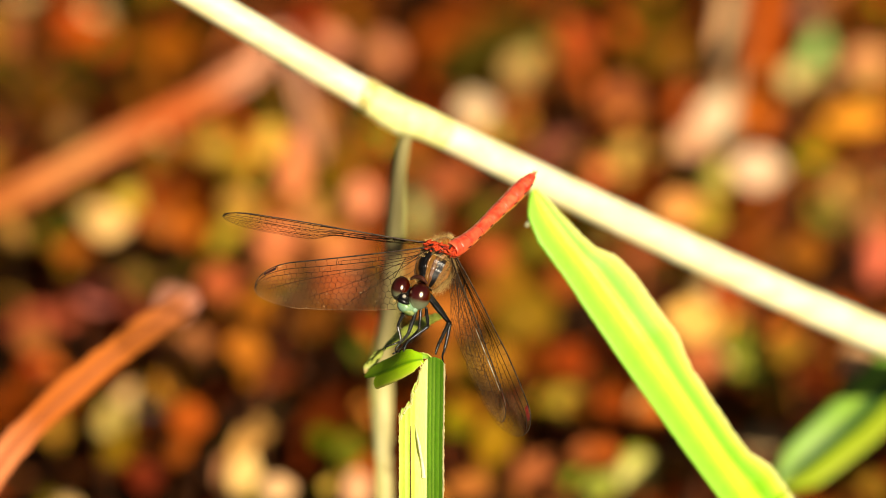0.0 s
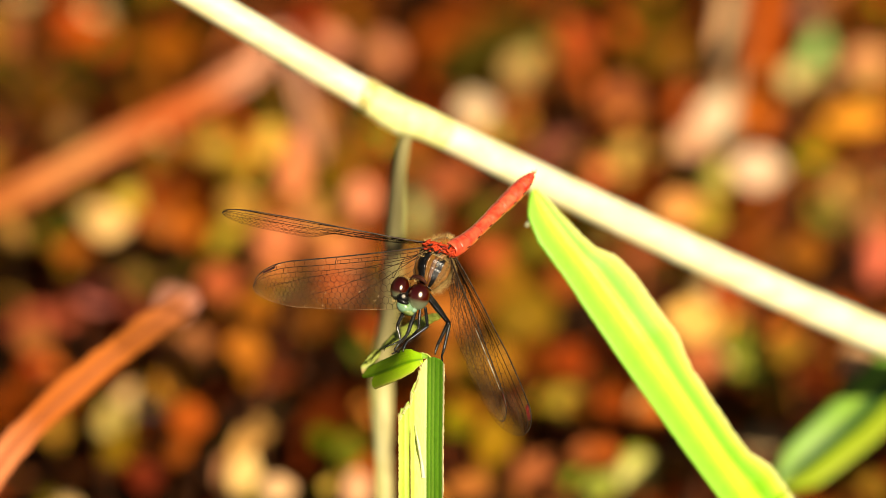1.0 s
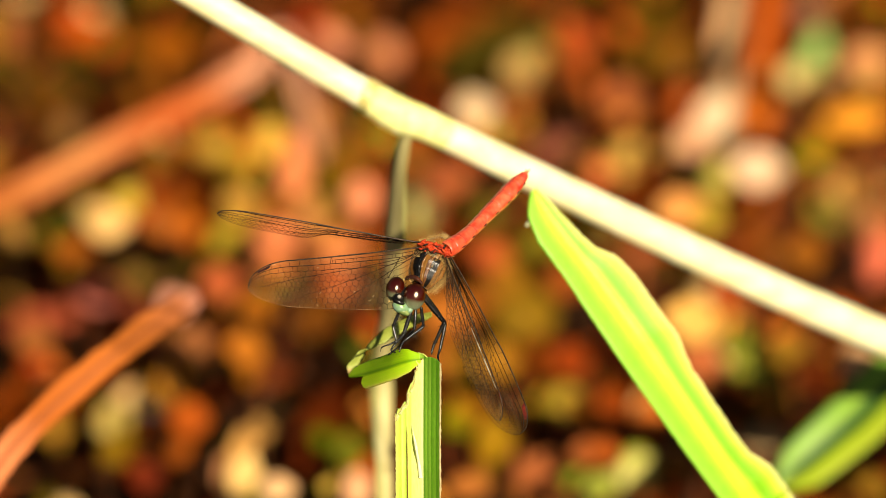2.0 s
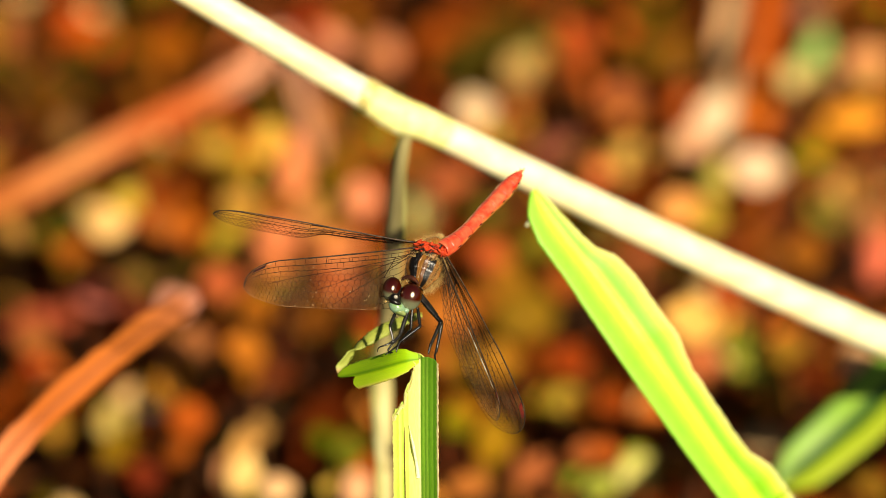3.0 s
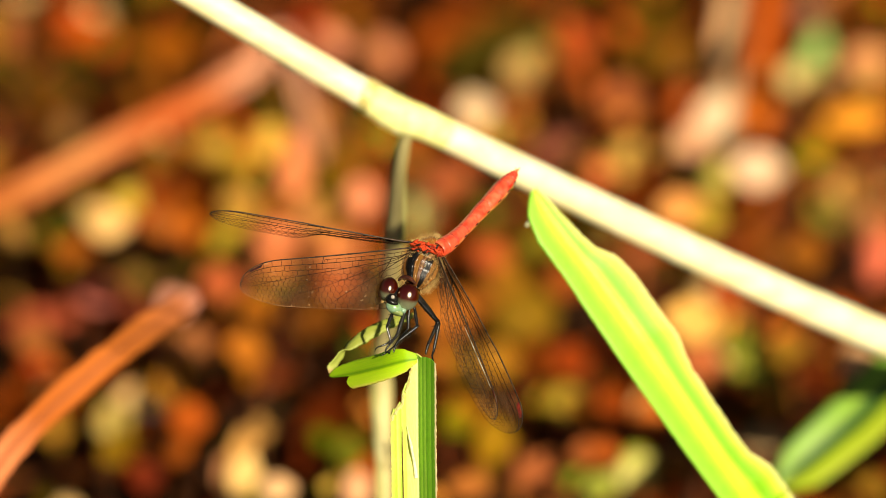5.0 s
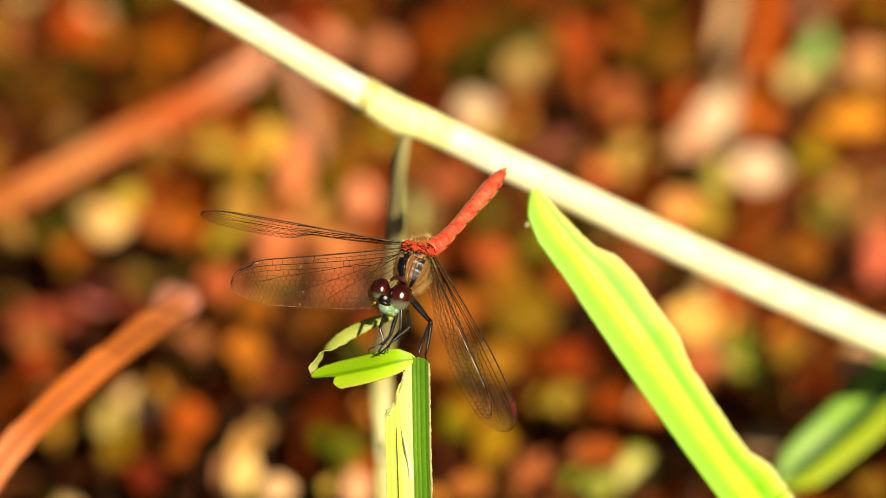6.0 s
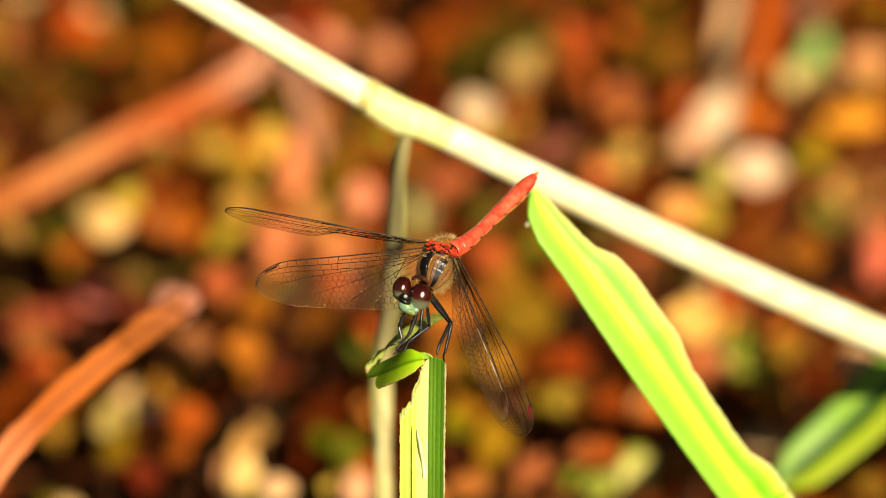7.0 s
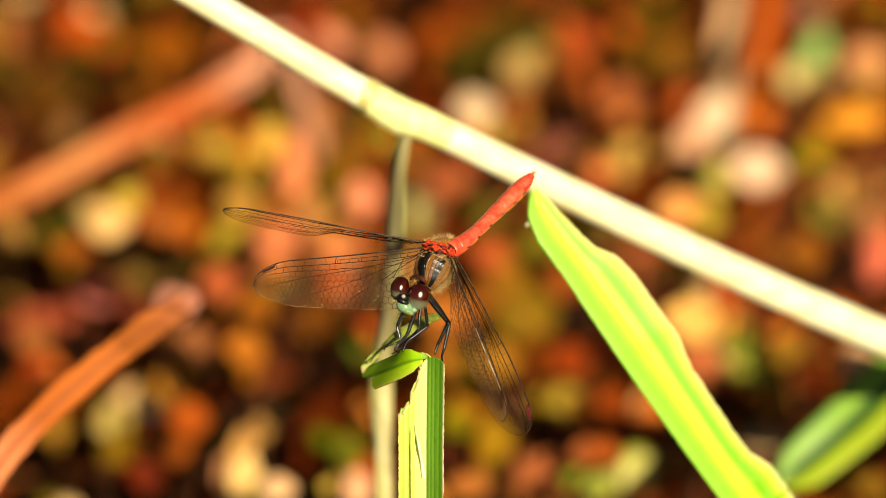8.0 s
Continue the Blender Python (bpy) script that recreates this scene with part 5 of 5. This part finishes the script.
sprig(33.3, -31.1, 5.7, 5.7, 0, (0.58, 0.34, 0.11), label="low weed over the litter with an amber leaf")
sprig(-17.9, -9.5, 7.5, 5.7, 0, (0.48, 0.26, 0.04), height=0.03, label="low weed over the litter with an amber leaf")
sprig(-24.3, -17.5, 7.5, 5.7, 20, (0.46, 0.18, 0.03), height=0.03, label="low weed over the litter with a rust-brown leaf")
sprig(-14.7, -4.7, 7.5, 5.7, 0, (0.73, 0.35, 0.17), label="low weed over the litter with an orange leaf")
sprig(-14.7, 0.1, 8.5, 5.7, 0, (0.83, 0.49, 0.27), label="low weed over the litter with an amber leaf")
sprig(-17.9, 4.9, 7.5, 6.6, 0, (0.79, 0.53, 0.27), label="low weed over the litter with an amber leaf")
sprig(-11.5, 7.3, 6.6, 6.6, 0, (0.88, 0.53, 0.37), height=0.055, label="low weed over the litter with a tan leaf")
sprig(-6.7, -3.1, 5.7, 5.7, 0, (0.46, 0.38, 0.16), height=0.03, label="low weed over the litter with an olive brown leaf")
sprig(6.1, 4.9, 6.6, 5.7, 0, (0.46, 0.40, 0.09), height=0.03, label="low weed over the litter with an olive green leaf")
sprig(0.5, -9.5, 10.4, 9.0, 0, (0.67, 0.38, 0.12), label="low weed over the litter with an amber leaf")
sprig(-0.7, -16.3, 7.1, 6.6, 0, (0.66, 0.39, 0.12), label="low weed over the litter with an amber leaf")
sprig(7.7, -15.9, 8.5, 7.1, 0, (0.61, 0.41, 0.09), label="low weed over the litter with an amber leaf")
sprig(-24.3, -1.9, 9.4, 5.7, 0, (0.79, 0.44, 0.24), label="low weed over the litter with an amber leaf")
sprig(-18.3, -0.7, 8.5, 6.6, 0, (0.84, 0.48, 0.25), label="low weed over the litter with an amber leaf")
sprig(-7.5, -9.5, 7.5, 5.7, 90, (0.46, 0.40, 0.13), height=0.03, label="low weed over the litter with an olive green leaf")
sprig(-3.5, -2.3, 6.6, 5.7, 0, (0.65, 0.38, 0.15), label="low weed over the litter with an amber leaf")
sprig(9.3, -4.7, 7.5, 6.6, 0, (0.58, 0.38, 0.08), label="low weed over the litter with an amber leaf")
# The pale pink last stops of both blades paint a glossy sheen at their ends.
rust_blade = banded("rust-red dead blade, sheen tip painted", [(0.0, tone(0.62, 0.32, 0.14)), (0.30, tone(0.74, 0.42, 0.20)), (0.46, tone(0.82, 0.52, 0.30)), (0.58, tone(0.72, 0.33, 0.15)), (0.66, tone(0.86, 0.46, 0.24)), (0.75, tone(0.96, 0.68, 0.52)), (1.0, tone(0.96, 0.70, 0.56))],
                    along=True, wobble=0.12, scale=9, fine=60, rough=0.6, glow=0.1, spec=0.06)
sheen_tip_blade = banded("dead blade with painted sheen tip", [(0.0, tone(0.70, 0.40, 0.22)), (0.36, tone(0.80, 0.48, 0.30)), (0.46, tone(0.70, 0.37, 0.15)), (0.70, tone(0.75, 0.42, 0.18)), (0.82, tone(0.80, 0.46, 0.26)), (0.90, tone(0.90, 0.60, 0.48)), (1.0, tone(0.94, 0.68, 0.60))],
                    along=True, wobble=0.07, scale=9, fine=60, rough=0.6, glow=0.1, spec=0.06)
fallen_blade("fallen_reed_blade", [(-83.5, -2.7, 0), (-65.9, 5.3, 0), (-57.9, 8.9, 0.004), (-46.7, 14.9, 0.008), (-36.3, 20.2, 0.01), (-27.5, 24.9, 0.006), (-21.1, 26.9, 0)], 4.4, (0.84, 0.47, 0.26), "long rust-red dead reed blade lying over the litter", 0.056, rust_blade)
fallen_blade("fallen_reed_blade", [(-81.9, -52.7, 0), (-67.5, -36.7, 0), (-61.1, -28.3, 0.004), (-54.7, -21.8, 0.006), (-46.7, -15.0, 0.008), (-40.3, -10.2, 0.006), (-35.9, -7.5, 0.002), (-34.6, -6.8, 0)], 4.4, (0.86, 0.51, 0.32), "long rust-red dead reed blade lying over the litter", 0.108, sheen_tip_blade, True)
fallen_blade("fallen_reed_blade", [(-61.1, -12.7, 0), (-53.9, -9.7, 0.004), (-45.5, -6.7, 0)], 4.2, (0.70, 0.32, 0.20), "pinkish dead reed blade lying over the litter", 0.03)
fallen_blade("fallen_reed_blade", [(-29.1, -32.7, 0), (-25.6, -25.5, 0.004), (-22.6, -20.7, 0)], 5.0, (0.80, 0.58, 0.30), "tan dead reed blade lying over the litter", 0.045, None, True)
fallen_blade("fallen_reed_blade", [(47.4, 40.1, 0), (45.8, 32.1, 0.004), (45.0, 25.7, 0.004), (45.2, 21.3, 0), (45.4, 19.3, -0.004)], 4.6, (0.95, 0.44, 0.14), "orange-red dead reed blade lying over the litter", 0.045)
fallen_blade("fallen_reed_blade", [(42.2, 40.1, 0), (41.4, 33.7, 0.004), (40.6, 28.1, 0), (40.3, 25.7, -0.004)], 6.0, (0.97, 0.76, 0.54), "pale pinkish dead reed blade lying over the litter", 0.04)



# ---- what moves: the reed sways in the wind with the dragonfly on it ----
def motions():
    # seconds and how far the perch has swung, in mm at the dragonfly's head, from its first place
    swing = [(0.0, 0.0), (0.1, -0.48), (0.2, -0.16), (0.3, 0.56), (0.4, 1.7), (0.5, 2.24), (0.6, 1.5), (0.7, 0.7), (0.8, -0.2), (0.9, -0.65), (1.0, -0.1), (1.1, 0.32), (1.2, 0.36), (1.3, -0.8),
             (1.4, -1.95), (1.5, -2.7), (1.6, -2.7), (1.7, -1.85), (2.0, -0.7), (2.4, -0.2), (2.8, -0.6), (2.9, -1.2), (3.0, -1.2), (3.1, -0.5), (3.2, -0.35), (3.3, -0.6), (3.4, -0.8), (3.5, -1.1)]
    swing += [(3.6, -0.9), (3.7, -0.5), (3.8, -0.3), (3.9, 0.1), (4.0, -0.05), (4.1, -0.3), (4.2, -0.4), (4.3, -0.3), (4.4, -0.1), (4.5, -0.5), (4.6, -1.1), (4.7, -1.75), (5.1, -1.6), (5.5, -1.9),
              (5.8, -2.65), (5.9, -2.65), (6.0, -2.7), (6.1, -2.85), (6.2, -2.75), (6.3, -1.85), (6.4, -1.6), (6.5, -1.15), (6.6, -0.9), (6.7, -0.65), (6.8, -0.3), (6.9, 0.08), (7.0, 0.18)]
    swing += [(7.1, -0.85), (7.2, -1.15), (7.3, -0.95), (7.4, -0.4), (7.5, 0.32), (7.6, 0.0), (7.7, -0.7), (7.8, -0.5), (7.9, -0.4), (8.0, -0.1)]
    turned, fly_rows, flap_rows = [], [], []
    for t, s in swing:
        m = BASE @ pose(0, 0, 0, 0, 0.27 * s, -1.37 * s)
        turned.append((t, m))
        fly_rows.append((t, m @ BASE.inverted() @ PERCHED))
        flap_rows.append((t, FLAP_HINGE @ pose(0, 0, 0, 0, -1.8 * min(s, 0), -(11.0 if s < 0 else 2.0) * s)))
    walk(reed, turned)
    walk(fly, fly_rows)
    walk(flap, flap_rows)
    # the wings quiver; degrees by which their tips are raised
    quiver = [(0.0, 0.0), (0.5, 0.5), (1.0, 1.0), (1.5, 0.8), (3.0, 1.0), (3.5, 0.8), (4.0, 1.3), (4.5, 0.9), (6.0, 1.4), (6.5, 1.0), (7.0, 1.4), (7.5, 1.0), (8.0, 1.5)]
    for (wg, home), gain, rise in zip(WINGS, (1.0, 0.5, -0.4, -0.4), (0.65, 1.2, 0.0, 0.0)):
        rows = []
        for t, s in swing:
            a = float(np.interp(t, *zip(*quiver)))
            rows.append((t, home @ pose(0, 0, 0, 0, gain * a + rise * max(0.0, -s), 0)))
        walk(wg, rows)
    # the head tips up for a moment
    still = [(t, NECK) for t in (0.0, 0.4, 0.58)]
    tipped = NECK @ pose(-0.0003, 0, 0.0004, -30, -4, -10)
    walk(head_part, still + [(0.7, tipped), (0.8, tipped), (0.92, NECK), (1.2, NECK), (8.0, NECK)])


motions()
